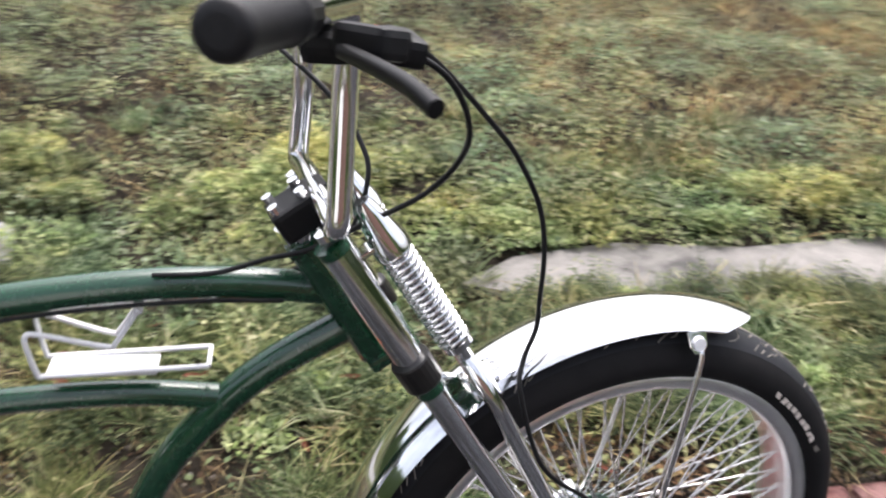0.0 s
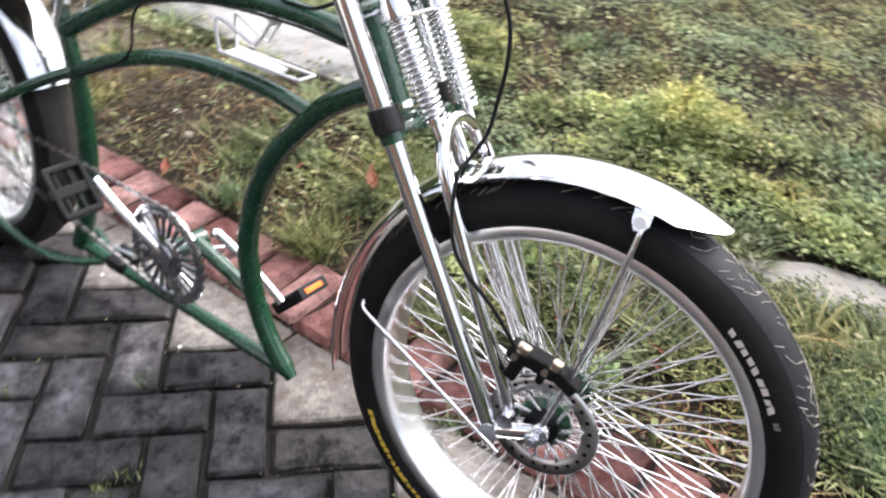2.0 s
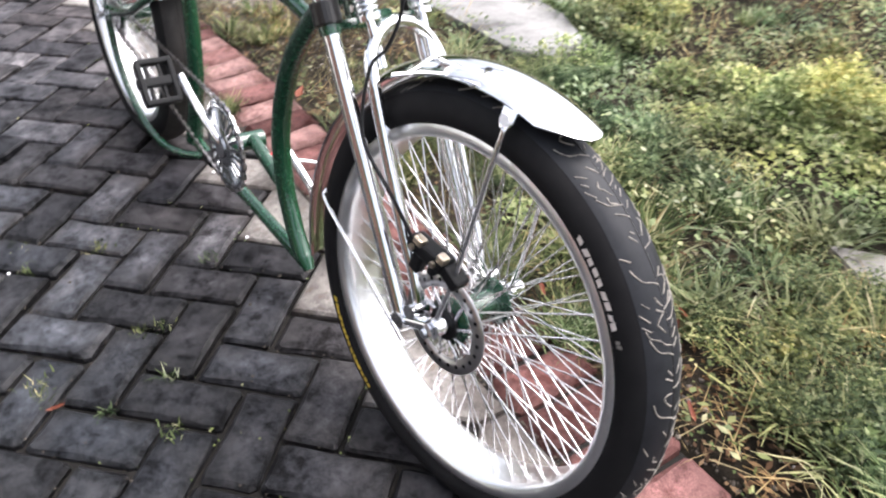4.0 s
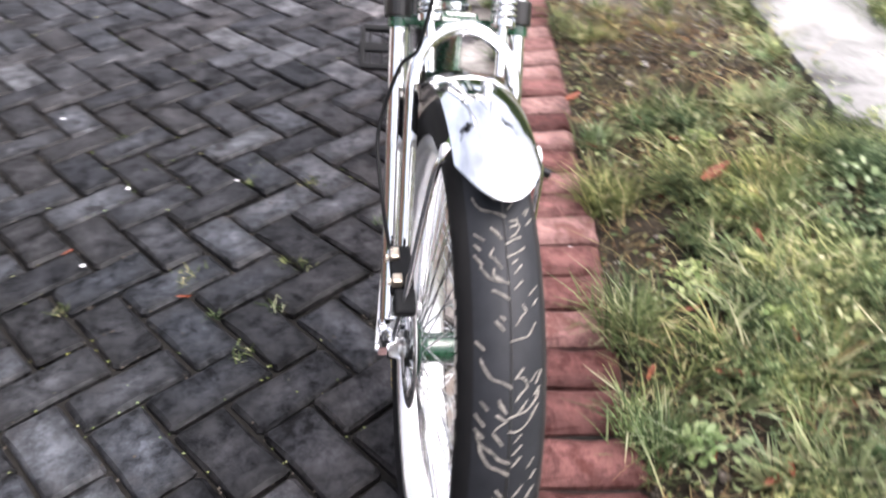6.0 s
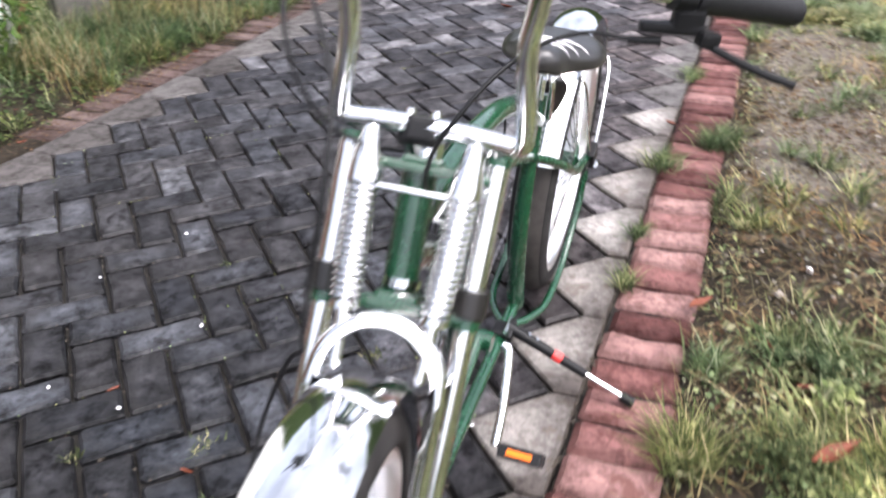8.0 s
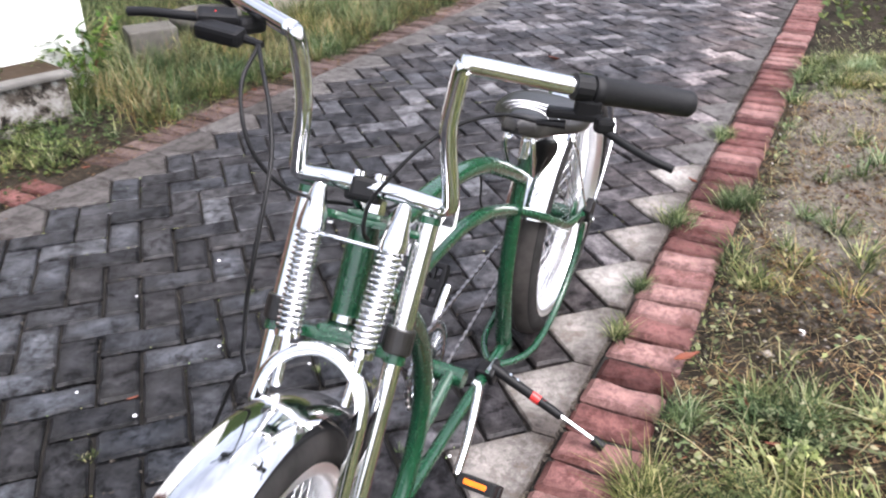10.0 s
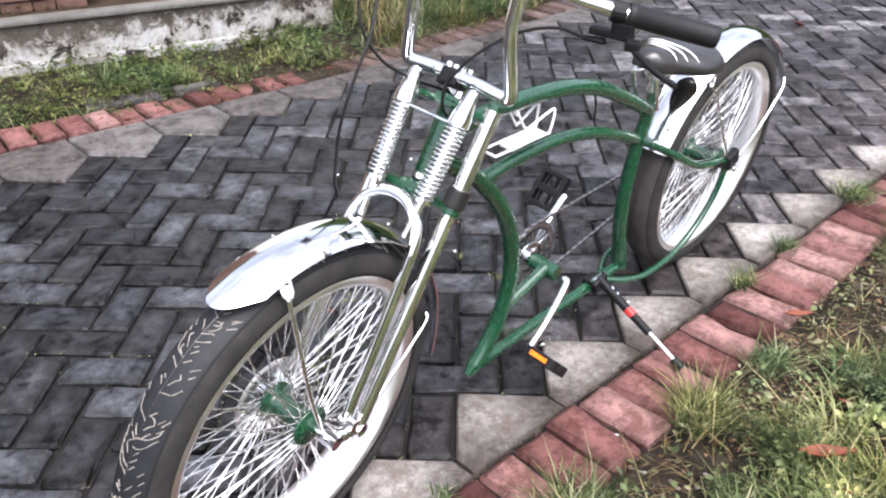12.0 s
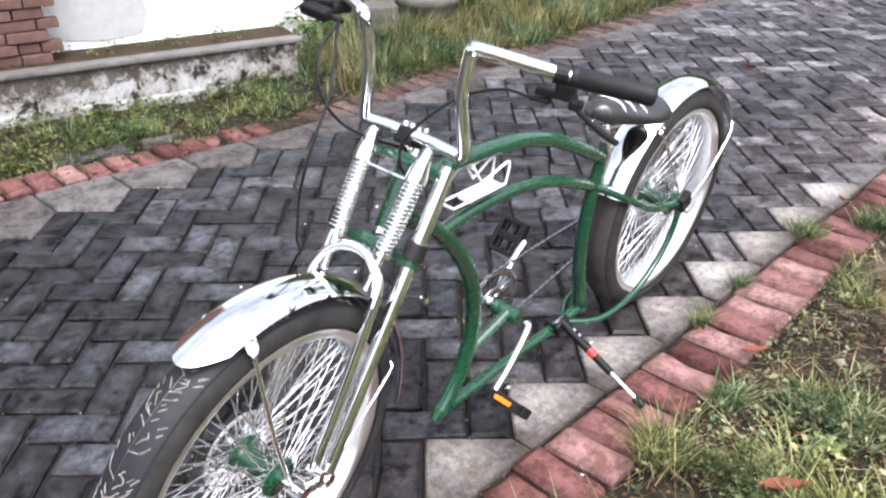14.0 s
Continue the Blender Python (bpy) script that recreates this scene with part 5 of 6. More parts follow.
x, y, z = field(46000, -5.0, 4.0, 0.97, 5.5, lambda a, b: 0.0 if on_path(a, b) else (0.8 if tuft(a, b, 1.6, 0.05, 2.0) else 0.25) * (0.3 if b < 2.2 else 1.0))
v, q = blades(x, y, z, prng.uniform(0.02, 0.11, len(x)), prng.uniform(0.0015, 0.004, len(x)), prng.uniform(0.5, 1.6, len(x)), prng.uniform(0.2, 0.9, len(x)))
big_mesh("dry_grass", v, q, DRY, "dry straw-coloured grass and litter", "dry grass")


x, y, z = field(30000, 0.4, 4.2, 2.2, 6.0, lambda a, b: min(1.0, 0.25 + 0.3 * a) * (1.0 if tuft(a, b, 2.2, -0.1, 21.0) else 0.35))
v, q = blades(x, y, z, prng.uniform(0.03, 0.13, len(x)), prng.uniform(0.0018, 0.004, len(x)), prng.uniform(0.2, 1.0, len(x)), prng.uniform(0.2, 0.9, len(x)))
big_mesh("straw_patch", v, q, DRY, "pale dry straw grass in the open lot", "dry grass")


def herb_density(x, y):
    if on_path(x, y):
        return 0.0
    n = noise.noise(Vector((x * 2.0, y * 2.0, 1.0))) + 0.5 * noise.noise(Vector((x * 7.0, y * 7.0, 11.0)))
    d = 1.0 if n > -0.15 else (0.6 if n > -0.35 else 0.2)
    return d * min(1.0, max(0.1, (y - 1.2) / 0.8)) * (0.25 if bare(x, y) else 1.0)


x, y, z = field(300000, -5.5, 4.2, 1.0, 7.0, herb_density)
hump = np.array([max(0.0, noise.noise(Vector((a * 2.2, b * 2.2, 4.0)))) + 0.6 * max(0.0, noise.noise(Vector((a * 6.0, b * 6.0, 7.0)))) for a, b in zip(x, y)])
v, q = leaves(x, y, z + prng.uniform(0.0, 0.04, len(x)) + hump * 0.16 * prng.uniform(0.3, 1, len(x)), prng.uniform(0.01, 0.032, len(x)), prng.uniform(0.007, 0.02, len(x)), prng.uniform(-0.2, 0.9, len(x)))
big_mesh("ground_cover", v, q, HERB, "low dusty green creeping weeds", "weeds")


def clump(n, cx, cy, rx, ry, hz):
    a, r = prng.uniform(0, 2 * np.pi, n), np.sqrt(prng.uniform(0, 1, n))
    x, y = cx + rx * r * np.cos(a), cy + ry * r * np.sin(a)
    top = hz * np.sqrt(np.maximum(0.0, 1 - r * r)) * (0.75 + 0.5 * np.array([noise.noise(Vector((p * 14, s * 14, 1))) for p, s in zip(x, y)]))
    return x, y, top * prng.uniform(0.45, 1.0, n) + 0.02


parts = [clump(3400, -0.03, 2.2, 0.22, 0.2, 0.19)]
for _ in range(75):
    px = prng.uniform(-2.2, 2.6)
    if px < -0.9:
        py = prng.normal(2.32 - 0.09 * (px + 0.9), 0.13)
    else:
        py = prng.normal(2.02, 0.14)
    py = max(py, 1.93 if px > 0.3 else 1.7)
    s = prng.uniform(0.05, 0.2)
    parts.append(clump(int(160 + 5200 * s * s * 2), px, py, s, s * prng.uniform(0.5, 0.9), prng.uniform(0.02, 0.1)))
for _ in range(20):
    s = prng.uniform(0.03, 0.07)
    parts.append(clump(int(90 + 9000 * s * s), prng.uniform(-1.0, 2.2), prng.uniform(1.0, 1.6), s, s * 0.8, prng.uniform(0.02, 0.06)))
x, y, z = (np.concatenate([p[k] for p in parts]) for k in range(3))
ok = np.array([not on_path(a, b) for a, b in zip(x, y)])
x, y, z = x[ok], y[ok], z[ok]
v, q = leaves(x, y, z, prng.uniform(0.01, 0.032, len(x)), prng.uniform(0.006, 0.016, len(x)), prng.uniform(-0.1, 0.9, len(x)))
big_mesh("weed_mound", v, q, LIME, "bright lime-green bushy weeds by the path", "weeds")

# the rough grass carries on all round, thinner and coarser
def outskirts(a, b):
    if -5.5 < a < 4.2 and 0.9 < b < 7.0:
        return 0.0
    if -1.95 < b < 1.0 or (b < 0 and -16 < a < 1.6 and b > -4.6):
        return 0.0
    return 0.9 if tuft(a, b, 0.8, -0.1, 61.0) else 0.5


x, y, z = field(130000, -15.0, 10.0, -8.0, 11.0, outskirts)
v, q = leaves(x, y, z + prng.uniform(0.0, 0.08, len(x)), prng.uniform(0.03, 0.1, len(x)), prng.uniform(0.02, 0.05, len(x)), prng.uniform(-0.2, 1.0, len(x)))
big_mesh("rough_grass", v, q, VERGE, "rough dusty green weeds round the place", "weeds")

# tufts in the joints of the border, and moss between the pavers
tx, ty, th = [], [], []
for cx, cy, r, n, hh in ((-1.911, 0.778, 0.07, 260, 0.08), (-1.385, 0.775, 0.04, 160, 0.05), (-1.1, 0.782, 0.035, 130, 0.055), (-2.19, 0.96, 0.09, 300, 0.09), (-0.488, 1.015, 0.08, 420, 0.11), (-0.023, 1.0, 0.09, 420, 0.1), (-2.12, 0.93, 0.06, 200, 0.08),
                        (0.25, 1.0, 0.08, 350, 0.09), (-0.8, 1.03, 0.06, 220, 0.07), (-2.9, 0.78, 0.06, 200, 0.07), (0.12, 0.765, 0.03, 60, 0.03)):
    tx.append(prng.normal(cx, r * 0.5, n))
    ty.append(prng.normal(cy, r * 0.35, n))
    th.append(prng.uniform(0.4, 1.0, n) * hh)
for cx, cy in ((-0.171, 0.046), (-0.088, 0.269), (-0.234, 0.304), (-0.848, -0.319), (-0.689, 0.111), (-0.076, -0.197), (-0.597, 0.269), (-0.598, 0.11), (-0.419, 0.467), (-0.244, 0.258), (-0.206, 0.05), (0.053, 0.23), (-0.059, 0.14)):
    tx.append(prng.normal(cx, 0.012, 26))
    ty.append(prng.normal(cy, 0.012, 26))
    th.append(prng.uniform(0.005, 0.018, 26))
x, y, h = np.concatenate(tx), np.concatenate(ty), np.concatenate(th)
v, q = blades(x, y, np.zeros(len(x)) - 0.004, h, prng.uniform(0.002, 0.004, len(x)), prng.uniform(0.3, 1.0, len(x)), prng.uniform(0.1, 0.7, len(x)))
big_mesh("joint_weeds", v, q, BLADE, "small grass tufts growing in paving joints", "weeds")

# far verge
def verge(a, b):
    n = noise.noise(Vector((a * 2.4, b * 2.4, 8.0)))
    d = 0.95 if n > -0.02 else 0.35
    return d * (0.35 if b > -1.8 and a > -0.6 else 1.0)


x, y, z, big, az = spread(2300, -14.0, 2.0, -2.75, -1.7, verge)
x2, y2, z2, big2, az2 = spread(2200, -16.0, -1.9, -4.5, -1.9, lambda a, b: 0.85)
x, y, z, big, az = (np.concatenate(c) for c in ((x, x2), (y, y2), (z, z2), (big, big2), (az, az2)))
h = prng.uniform(0.025, 0.1, len(x)) * big * np.where(x < -1.75, 2.4, 1.0) * np.where((x < -1.85) & (y < -2.05), 1.35, 1.0)
v, q = blades(x, y, z - 0.005, h, prng.uniform(0.002, 0.006, len(x)), prng.uniform(0.1, 0.8, len(x)), prng.uniform(0.1, 0.8, len(x)), az + prng.normal(0, 0.8, len(x)))
big_mesh("verge_grass", v, q, BLADE, "tall weedy grass along the far edge of the road", "grass")
x, y, z = field(5200, -7.0, -1.85, -2.8, -1.75, lambda a, b: 0.9 if tuft(a, b, 3.0, -0.1, 15.0) else 0.3)
v, q = blades(x, y, z - 0.005, prng.uniform(0.08, 0.3, len(x)), prng.uniform(0.002, 0.0045, len(x)), prng.uniform(0.05, 0.5, len(x)), prng.uniform(0.0, 0.6, len(x)))
big_mesh("straw_stalks", v, q, DRY, "tall pale dry stalks among the weeds", "dry grass")
x, y, z = field(60000, -9.0, 2.0, -2.75, -1.7, verge)
v, q = leaves(x, y, z + prng.uniform(0, 0.07, len(x)), prng.uniform(0.012, 0.035, len(x)), prng.uniform(0.007, 0.02, len(x)), prng.uniform(-0.2, 0.9, len(x)))
big_mesh("verge_weeds", v, q, VERGE, "low green weeds in front of the plaster wall", "weeds")
x, y, z = field(9000, -2.2, 1.2, -3.4, -2.2, lambda a, b: 1.0 if 0.09 < (-2.15 - (a + 1.8) * 0.2933 - b) * 0.96 < 0.33 and tuft(a, b, 5.0, -0.05, 3.0) else 0.0)
v, q = leaves(x, y, np.full(len(x), 0.265) + prng.uniform(0, 0.035, len(x)), prng.uniform(0.012, 0.03, len(x)), prng.uniform(0.008, 0.018, len(x)), prng.uniform(-0.2, 0.9, len(x)))
big_mesh("wall_weeds", v, q, VERGE, "small weeds growing on top of the low wall", "weeds")

x, y, z = field(9000, -8.0, 0.2, -2.0, -1.5, lambda a, b: (0.8 if a < -0.7 else 0.3) * (0.9 if b < -1.58 else 0.25))
z = np.where(y > -1.76, -0.004, z)
v, q = leaves(x, y, z + prng.uniform(0.0, 0.006, len(x)), prng.uniform(0.006, 0.025, len(x)), prng.uniform(0.004, 0.014, len(x)), prng.uniform(-0.1, 0.2, len(x)))
big_mesh("leaf_litter", v, q, LITTER, "brown crumbled leaf litter along the far edging", "litter")


def build_shrub(cx, cy, spread_r, tall, n, label):
    """Leafy shrub: bent stems and a loose crown of long leaves gathered along them."""
    ob = new("shrub")
    ob.matrix_world = pose(cx, cy, rise(cx, cy) - 0.01)
    tips = []
    for k in range(9):
        a, r = prng.uniform(0, 2 * np.pi), prng.uniform(0.25, 1.0) * spread_r
        tip = Vector((r * math.cos(a), r * math.sin(a), tall * prng.uniform(0.65, 1.0)))
        tube_part("stem", [(0.15 * tip.x, 0.15 * tip.y, 0), (0.45 * tip.x, 0.45 * tip.y, 0.5 * tip.z), tip], (0.007, 0.002), STAKE, ob, seg=6, step=5)
        tips.append(tip)
    t = prng.uniform(0.3, 1.05, n)
    which = prng.integers(0, 9, n)
    p = np.array([tuple(q) for q in tips])[which]
    base = p * np.stack([t ** 1.3, t ** 1.3, t], 1) + prng.normal(0, 0.035, (n, 3))
    v, q = leaves(base[:, 0], base[:, 1], np.maximum(base[:, 2], 0.02), prng.uniform(0.04, 0.09, n), prng.uniform(0.018, 0.035, n), prng.uniform(-0.7, 0.7, n))
    me = mesh_from("crown", v.tolist(), q.tolist(), BUSHLEAF, False)
    hang("crown", me, ob, "dense green pointed leaves")
    return tagged(ob, label, "shrub", group="shrubs beyond the wall")


build_shrub(-3.6, -2.5, 0.34, 0.7, 1500, "leafy green shrub among the tall weeds")
build_shrub(-2.15, -2.45, 0.2, 0.42, 500, "small green shrub at the end of the wall")

# crumbled leaves and broken straw lying between the tufts beside the road
x, y, z = field(15000, -3.6, 2.4, 0.98, 1.72, lambda a, b: 0.0 if on_path(a, b) else (0.9 if tuft(a, b, 2.3, -0.05, 41.0) else 0.35))
v, q = leaves(x, y, z + prng.uniform(0.002, 0.012, len(x)), prng.uniform(0.008, 0.034, len(x)), prng.uniform(0.004, 0.013, len(x)), prng.uniform(-0.15, 0.3, len(x)))
big_mesh("verge_litter", v, q, LITTER, "brown crumbled leaves on the soil beside the edging", "litter")
x, y, z = field(5200, -3.6, 2.4, 0.98, 1.72, lambda a, b: 0.0 if on_path(a, b) else 0.8)
v, q = blades(x, y, z + 0.004, prng.uniform(0.015, 0.05, len(x)), prng.uniform(0.001, 0.0026, len(x)), prng.uniform(1.2, 2.4, len(x)), prng.uniform(0.2, 0.7, len(x)))
big_mesh("fallen_straw", v, q, DRY, "short broken straws lying flat among the weeds", "straw")

# gravel and crumbs of soil in the bare patches
x, y, z = field(5200, -4.0, 2.6, 0.98, 1.75, lambda a, b: 0.9 if bare(a, b) or (1.035 < b < 1.125 and -0.95 < a < 0.75) else 0.3)
size = prng.uniform(0.0025, 0.009, len(x)) * np.where(prng.uniform(0, 1, len(x)) < 0.04, 2.2, 1.0)
octa = np.array([(1, 0, 0), (0, 1, 0), (-1, 0, 0), (0, -1, 0), (0, 0, 0.7), (0, 0, -0.7)], float)
jit = prng.uniform(0.6, 1.3, (len(x), 6, 1))
v = (np.stack([x, y, z + size * 0.3], 1)[:, None, :] + octa[None] * jit * size[:, None, None]).reshape(-1, 3)
f = np.array([(0, 1, 4), (1, 2, 4), (2, 3, 4), (3, 0, 4), (1, 0, 5), (2, 1, 5), (3, 2, 5), (0, 3, 5)])
q = (f[None] + (np.arange(len(x)) * 6)[:, None, None]).reshape(-1, 3)
big_mesh("gravel", v, q, GRAVEL, "grey-brown gravel and soil crumbs on bare ground", "gravel")

# ---- concrete path in the grass ----
def slab(name, outline, z0, z1, label, mat):
    ob = hang(name, mesh_from(name, *prism(outline, z0, z1, 0.01), mat, False))
    return tagged(ob, label, "path", kind="structure")


slab("path_slab_1", [(-7.0, 1.72), (-0.95, 1.74), (-0.82, 1.82), (-0.86, 2.0), (-1.1, 2.1), (-7.0, 2.6)], -0.05, 0.022, "pale weathered concrete path in the grass", CONCRETE)
slab("path_slab_2", [(0.34, 1.68), (0.5, 1.62), (0.75, 1.64), (1.0, 1.6), (1.4, 1.62), (2.0, 1.58), (2.6, 1.6), (2.6, 1.84), (1.7, 1.87), (1.2, 1.83), (0.8, 1.86), (0.5, 1.8)], -0.05, 0.012, "worn sandy concrete path breaking up in the grass", SANDY)

# ---- paving ----
TH, W0, OS, OT = radians(44.71), 0.1121, 0.0597, 0.0348


def lattice(i, j):
    a, b = OS + i * W0, OT + j * W0
    return Vector((a * math.cos(TH) - b * math.sin(TH), a * math.sin(TH) + b * math.cos(TH)))


def near_hat(i, j):
    return math.ceil((4 - j) / 2) <= math.floor((i - 2) / 2)


def far_hat(i, j):
    # cells beyond the saw-tooth line on the other edge
    return math.ceil((i + 1) / 2) <= math.floor((-17 - j - 1) / 2)


NEAR_EDGE, FAR_EDGE = 0.766, -1.545


road = hang("road", mesh_from("road", *block(25.0, NEAR_EDGE - FAR_EDGE - 0.004, 0.05, (-3.2, (NEAR_EDGE + FAR_EDGE) / 2, -0.043)), JOINTFILL, False))
tagged(road, "grey concrete block paving laid in herringbone", "road", kind="structure")

rng = random.Random(4)


def worn_block(hx, hy, z0, z1, chamfer, chip=0.0025):
    """A block with knocked corners and slightly wavy edges."""
    outline = []
    for sx, sy in ((-1, -1), (1, -1), (1, 1), (-1, 1)):
        a, b = rng.uniform(0.004, 0.011), rng.uniform(0.004, 0.011)
        one, two = (sx * (hx - a), sy * hy), (sx * hx, sy * (hy - b))
        outline += [one, two] if sx * sy > 0 else [two, one]
        if sx * sy > 0:
            outline += [(sx * (hx - rng.uniform(0.0, chip)), -sy * rng.uniform(-0.3, 0.3) * hy)]
        else:
            outline += [(sx * rng.uniform(-0.3, 0.3) * hx, sy * (hy - rng.uniform(0.0, chip)))]
    # put the points in order round the middle
    outline.sort(key=lambda p: math.atan2(p[1] / hy, p[0] / hx))
    outline = [(x + rng.uniform(-0.001, 0.001), y + rng.uniform(-0.001, 0.001)) for x, y in outline]
    return prism(outline, z0, z1, chamfer)


stone_meshes = [mesh_from("paver", *worn_block(0.1077, 0.0517, -0.03, 0.0, rng.uniform(0.0055, 0.0085)), PAVER, False) for _ in range(12)]
far_shapes = []
for i in range(-75, 72):
    for j in range(-75, 75):
        k = (j - i) % 4
        if k == 2:
            cells, turn = ((i, j), (i, j + 1)), 90.0
        elif k == 1:
            cells, turn = ((i, j), (i + 1, j)), 0.0
        else:
            continue
        c = (lattice(*cells[0]) + lattice(cells[1][0] + 1, cells[1][1] + 1)) / 2
        if not (-15.0 < c.x < 9.0 and -1.8 < c.y < 1.0) or any(near_hat(*q) or far_hat(*q) for q in cells):
            continue
        m = pose(c.x, c.y, rng.uniform(-0.006, 0.003), rng.uniform(-1.6, 1.6), rng.uniform(-1.1, 1.1), math.degrees(TH) + turn + rng.choice((0, 180)) + rng.uniform(-1.1, 1.1))
        if -1.25 < c.x < 1.0 and c.y > -1.0:
            hang("paver", rng.choice(stone_meshes), road, m=m)
        else:
            v, f = worn_block(0.1077, 0.0517, -0.03, 0.0, 0.0045)
            far_shapes.append(([m @ Vector(q) for q in v], f))


# crumbs, grit and shreds of moss lying in the joints
crumbs, greens = [], []
for _ in range(2900):
    x, y = rng.uniform(-3.2, 1.6), rng.uniform(-1.4, 0.72)
    u, v = x * math.cos(TH) + y * math.sin(TH) - OS, -x * math.sin(TH) + y * math.cos(TH) - OT
    if rng.random() < 0.5:
        u = round(u / W0) * W0 + rng.gauss(0, 0.0035)
    else:
        v = round(v / W0) * W0 + rng.gauss(0, 0.0035)
    u, v = u + OS, v + OT
    p = Vector((u * math.cos(TH) - v * math.sin(TH), u * math.sin(TH) + v * math.cos(TH), -0.0035))
    r = rng.uniform(0.001, 0.0034) * (1.6 if rng.random() < 0.08 else 1.0)
    verts = [p + Vector(q) * r * rng.uniform(0.6, 1.4) for q in ((1, 0, 0), (0, 1, 0), (-1, 0, 0), (0, -1, 0), (0, 0, 0.8))]
    clump_here = noise.noise(Vector((x * 2.5, y * 2.5, 17.0))) > 0.12
    (greens if clump_here and rng.random() < 0.7 else crumbs).append((verts, [(0, 1, 4), (1, 2, 4), (2, 3, 4), (3, 0, 4)]))


for _ in range(2600):
    p = Vector((rng.uniform(-4.5, 1.6), rng.choice((0.769, 0.769, 0.985)) + rng.gauss(0, 0.004), -0.002))
    r = rng.uniform(0.001, 0.004)
    crumbs.append(([p + Vector(q) * r * rng.uniform(0.6, 1.4) for q in ((1, 0, 0), (0, 1, 0), (-1, 0, 0), (0, -1, 0), (0, 0, 0.8))], [(0, 1, 4), (1, 2, 4), (2, 3, 4), (3, 0, 4)]))


def joined(shapes):
    verts, faces = [], []
    for v, f in shapes:
        o = len(verts)
        verts.extend(v)
        faces.extend(tuple(i + o for i in q) for q in f)
    return verts, faces


tagged(hang("joint_grit", mesh_from("joint_grit", *joined(crumbs), GRIT, False)), "tan grit and crumbs lying in the paving joints", "grit", kind="stuff")
tagged(hang("joint_moss", mesh_from("joint_moss", *joined(greens), LIME, False)), "yellow-green moss crumbs in the paving joints", "moss", kind="stuff")
rest = hang("paver_field", mesh_from("paver_field", *joined(far_shapes), PAVER_FAR, False), road)
tagged(rest, kind="stuff")
edge_shapes = []
for k in range(-40, 46):
    a, l, r = lattice(2 - 2 * k, 4 + 2 * k), lattice(2 - 2 * k, 6 + 2 * k), lattice(4 - 2 * k, 4 + 2 * k)
    hat = [(a.x, a.y + 0.006), (r.x - 0.004, r.y + 0.004), (r.x - 0.004, NEAR_EDGE - 0.001), (l.x + 0.004, NEAR_EDGE - 0.001), (l.x + 0.004, l.y + 0.004)]
    if -2.6 < a.x < 1.2:
        cx, cy = a.x, a.y + 0.1
        me = mesh_from("edge_stone", *prism([(p[0] - cx, p[1] - cy) for p in hat], -0.03, 0.0, 0.006), EDGE, False)
        hang("edge_stone", me, road, m=pose(cx, cy, rng.uniform(-0.002, 0.003), rng.uniform(-0.6, 0.6), rng.uniform(-0.6, 0.6), 0))
    elif -15 < a.x < 9:
        edge_shapes.append(prism(hat, -0.03, 0.0, 0.006))
for k in range(-42, 46):
    a, l, r = lattice(-2 * k, -17 + 2 * k), lattice(-2 * k, -19 + 2 * k), lattice(-2 - 2 * k, -17 + 2 * k)
    xs = sorted((l.x, r.x))
    hat = [(a.x, a.y - 0.006), (xs[0] + 0.004, l.y - 0.004), (xs[0] + 0.004, FAR_EDGE + 0.006 + far_line(xs[0])), (xs[1] - 0.004, FAR_EDGE + 0.006 + far_line(xs[1])), (xs[1] - 0.004, l.y - 0.004)]
    if -15 < a.x < 9:
        edge_shapes.append(prism(hat, -0.03, 0.0, 0.006))
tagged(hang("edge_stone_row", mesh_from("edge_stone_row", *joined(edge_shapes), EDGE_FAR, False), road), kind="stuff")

# red brick borders
PITCH = 0.1135
for name, y0, near in (("border_1", 0.772, True), ("border_2", -1.755, False)):
    base = hang(name, mesh_from(name, *block(25.0, 0.2 if near else 0.36, 0.05, (-3.2, y0 + 0.1 if near else -1.728, -0.042)), JOINTFILL if near else SOIL, False))
    tagged(base, "edging course of worn red bricks beside the paving", "brick edging", kind="structure")
    far = []
    shared = [mesh_from("brick", *worn_block(0.0525 + rng.uniform(-0.002, 0.001), 0.102 + rng.uniform(-0.003, 0.003), -0.03, 0.004, rng.uniform(0.009, 0.014), 0.004), BRICK, False) for _ in range(10)]
    buried = [mesh_from("brick", *worn_block(0.0525, 0.102, -0.03, 0.004, 0.012, 0.004), BRICK_DUSTY, False) for _ in range(0 if near else 5)]
    for k in range(-130, 79):
        x = 0.024 + PITCH * (k + 0.5)
        m = pose(x, y0 + 0.104 + rng.uniform(-0.006, 0.006), rng.uniform(-0.007, 0.005), rng.uniform(-2.4, 2.4), rng.uniform(-2.4, 2.4), rng.uniform(-2.2, 2.2))
        worn = not near and x < -1.2
        if not near:
            # the nearest bricks stand proud, those beyond sink into the dirt
            m = pose(0, far_line(x), 0.014 if x > -0.32 else (-0.006 if x > -0.85 else -rng.choice((0.006, 0.01, 0.016)))) @ m @ pose(0, 0, 0, 0, 0, -5.0 if x > -1.35 else 0.0)
            if -1.5 < x < -1.22:
                continue
        if near and -4.5 < x < 1.6:
            hang("brick", rng.choice(shared), base, m=m)
        elif not near and -4.0 < x < 0.6:
            hang("brick", rng.choice(buried if worn else shared), base, m=m)
        elif -14.6 < x < 9:
            v, f = worn_block(0.0515, 0.101, -0.03, 0.004, 0.01)
            far.append(([m @ Vector(q) for q in v], f))
    tagged(hang("brick_row", mesh_from("brick_row", *joined(far), BRICK_FAR if near else BRICK_DUSTY_FAR, False), base), kind="stuff")

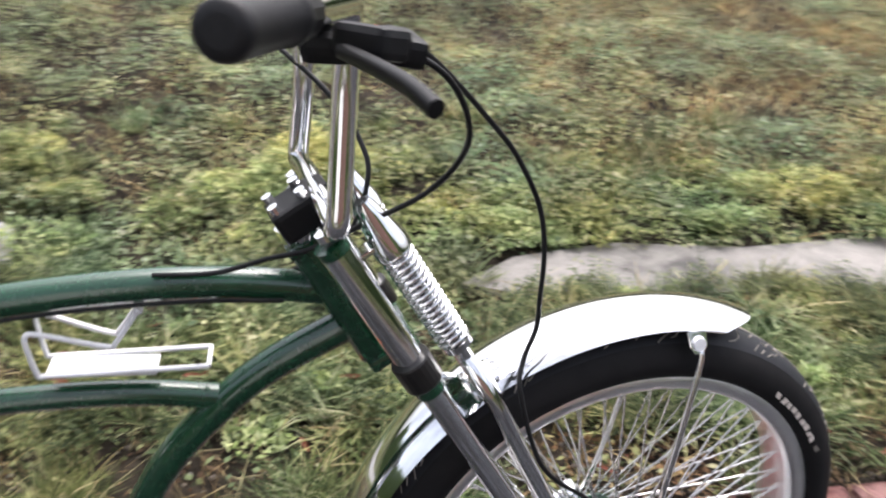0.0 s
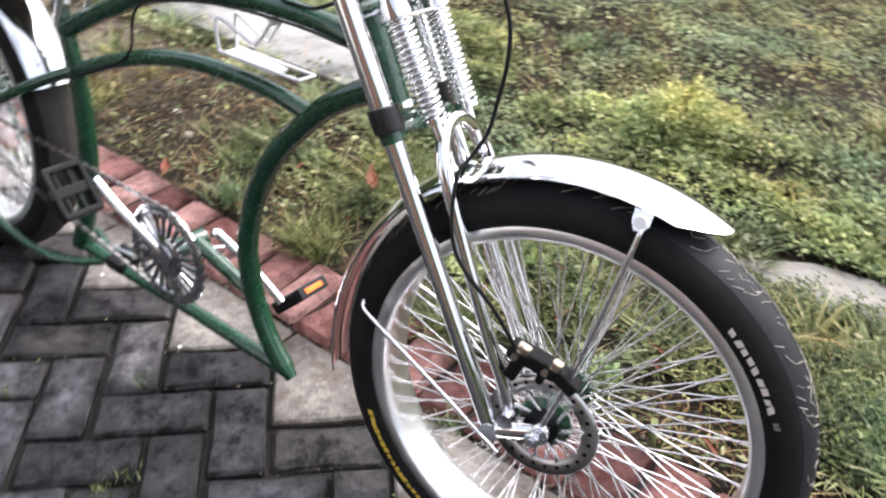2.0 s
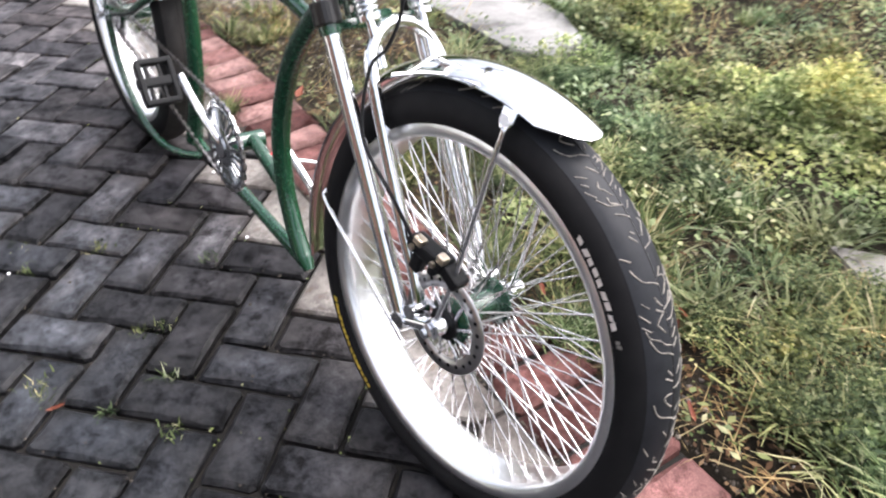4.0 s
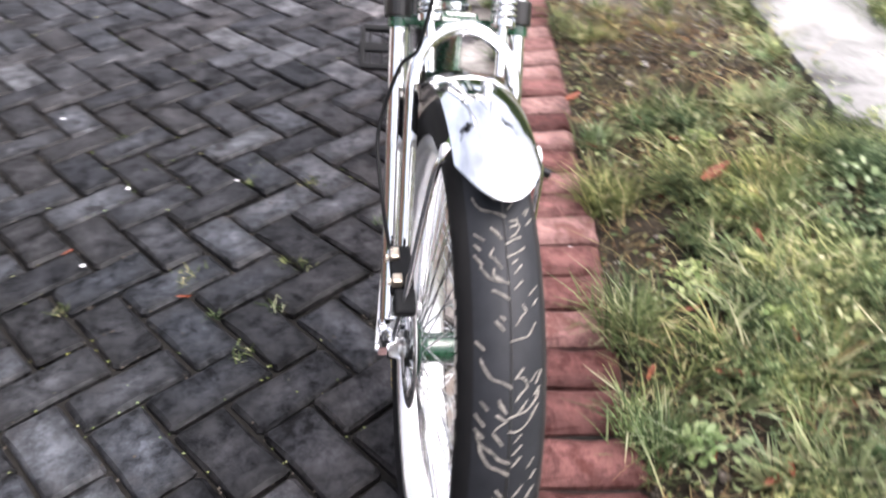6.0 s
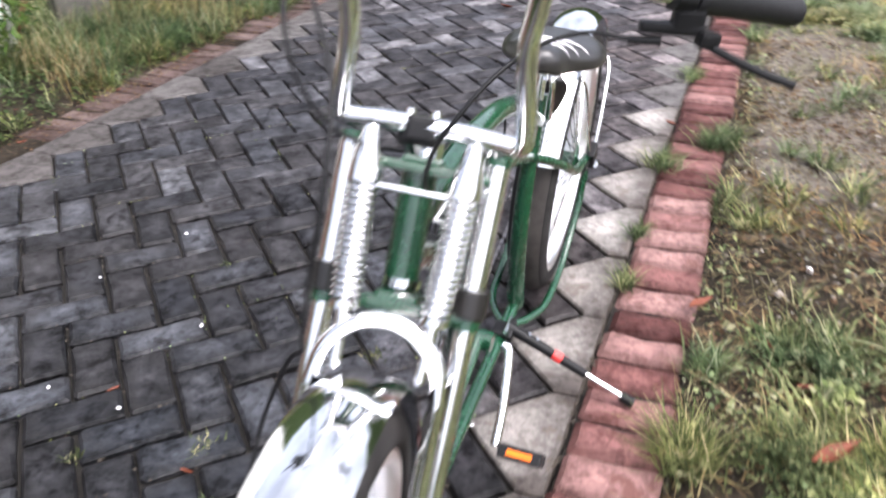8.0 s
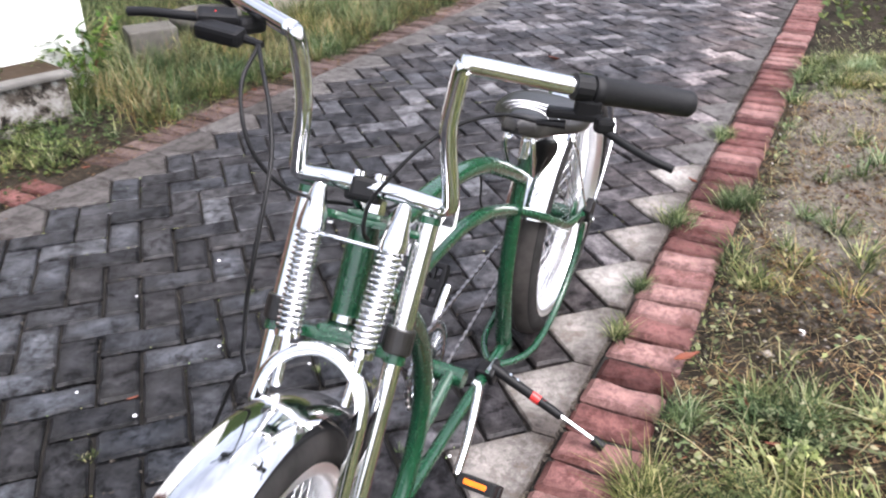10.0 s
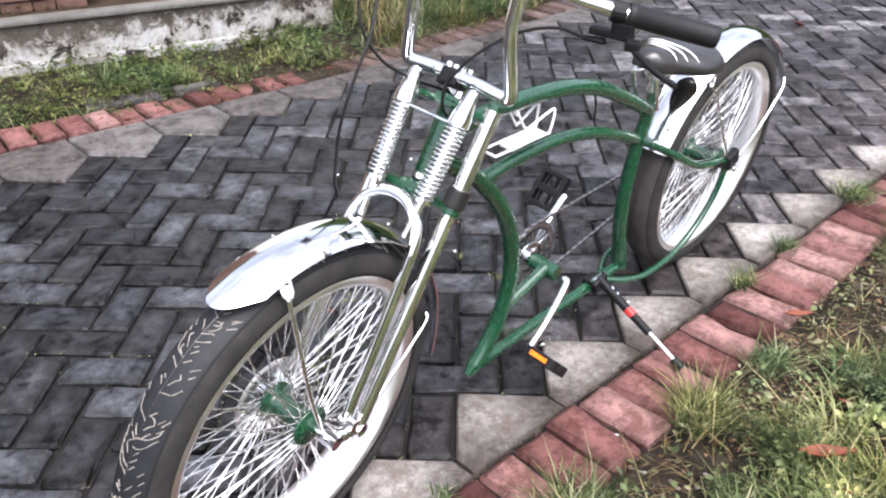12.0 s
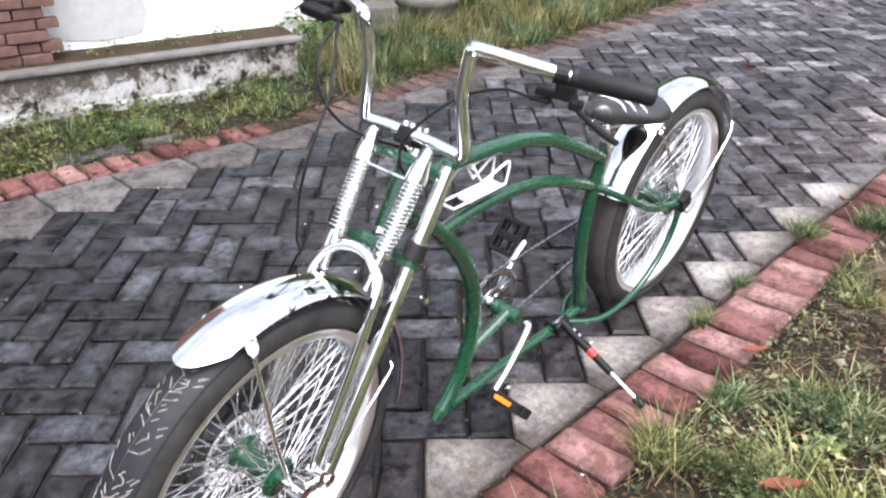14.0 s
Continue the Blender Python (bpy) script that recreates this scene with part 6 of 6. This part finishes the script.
def flagstone(x, y, sx, sy, turn, label):
    """Flat broken slab bedded in the verge."""
    ob = hang("flagstone", mesh_from("flagstone", *worn_block(sx, sy, -0.03, 0.0, 0.008, 0.012), EDGE_FAR, False))
    ob.matrix_world = pose(x, y, 0.012, 1.0, -1.0, turn)
    return tagged(ob, label, "flagstone", group="flagstones behind the far edging")


flagstone(-0.43, -1.93, 0.17, 0.055, -8, "flat grey slab bedded in the weeds behind the edging")
flagstone(-0.77, -1.868, 0.11, 0.032, -6, "narrow pale grey slab beside the brick edging")

# ---- litter on the ground ----
def dead_leaf(x, y, z, size, turn, name="dead_leaf", mat=None, label="curled dry brown fallen leaf on the ground"):
    """A curled, pointed leaf with a little thickness."""
    n, verts, faces = 9, [], []
    for i in range(n):
        t = i / (n - 1)
        w = 0.105 * math.sin(math.pi * min(1.0, t * 1.02)) ** 0.7 * (1.0 + 0.25 * math.sin(7.0 * t + 40.0 * size)) + 0.012
        for j in (-1, 0, 1):
            lift = 0.16 * (2 * t - 1) ** 2 + 0.14 * abs(j) * math.sin(math.pi * t)
            verts.append(((t - 0.5) * size, j * w * size, (0.03 + lift) * size))
    verts += [(a, b, c - 0.0012) for a, b, c in verts]
    o = 3 * n
    for i in range(n - 1):
        for j in range(2):
            q = (i * 3 + j, (i + 1) * 3 + j, (i + 1) * 3 + j + 1, i * 3 + j + 1)
            faces += [q, tuple(k + o for k in q[::-1])]
    ob = hang(name, mesh_from(name, verts, faces, mat or DEADLEAF))
    ob.matrix_world = pose(x, y, z, rng.uniform(-12, 12), rng.uniform(-7, 7), turn)
    return tagged(ob, label, "leaf", group="fallen leaves")


dead_leaf(-0.535, 1.284, rise(-0.535, 1.284) + 0.045, 0.125, 134, label="long curled orange-red fallen leaf on the grass")
for x, y, s in ((0.146, 1.165, 0.08), (-0.044, 1.122, 0.05), (-0.28, 1.327, 0.055), (-1.03, 0.985, 0.09), (0.722, 1.222, 0.07), (0.58, 1.232, 0.05), (-0.763, 1.241, 0.05), (0.35, 1.2, 0.045), (-0.9, 1.16, 0.04), (0.95, 1.3, 0.06), (0.05, 1.3, 0.05)):
    dead_leaf(x, y, rise(x, y) + 0.03, s, rng.uniform(0, 360))
for x, y, s in ((-0.118, 0.066, 0.035), (-0.28, -0.257, 0.03), (-2.312, 0.755, 0.05), (-2.67, 1.3, 0.05)):
    dead_leaf(x, y, 0.002 if y < 0.9 else 0.02, s, rng.uniform(0, 360))
for _ in range(34):
    x, y = rng.uniform(-0.9, 1.5), rng.uniform(1.0, 1.58)
    dead_leaf(x, y, rise(x, y) + rng.uniform(0.008, 0.04), rng.uniform(0.02, 0.05), rng.uniform(0, 360))
for _ in range(26):
    x, y = rng.uniform(-3.4, 0.2), rng.uniform(-1.95, -1.6)
    dead_leaf(x, y, 0.01, rng.uniform(0.02, 0.045), rng.uniform(0, 360))
dead_leaf(-3.886, -0.391, 0.0, 0.11, 60, label="curled dry tan fallen leaf on the paving")


def pebble(x, y, r):
    bm = bmesh.new()
    bmesh.ops.create_icosphere(bm, subdivisions=1, radius=r)
    for v in bm.verts:
        v.co = Vector((v.co.x * rng.uniform(0.8, 1.3), v.co.y * rng.uniform(0.7, 1.1), v.co.z * 0.6))
    me = bpy.data.meshes.new("pebble")
    bm.to_mesh(me)
    bm.free()
    me.materials.append(WHITE)
    ob = hang("pebble", me)
    ob.matrix_world = pose(x, y, (rise(x, y) if y > 0.98 else 0.0) + r * 0.5)
    return tagged(ob, "small white pebble lying on the paving", "pebble", group="white pebbles")


for x, y, r in ((-0.231, -0.202, 0.006), (-0.563, -0.212, 0.006), (-0.603, 0.066, 0.005), (-0.964, -0.55, 0.006), (-1.321, 1.253, 0.013), (-0.295, 0.911, 0.0075), (-0.671, -0.631, 0.005), (-0.237, -0.41, 0.005), (-0.438, 0.571, 0.005), (-0.769, 0.61, 0.005)):
    pebble(x, y, r)
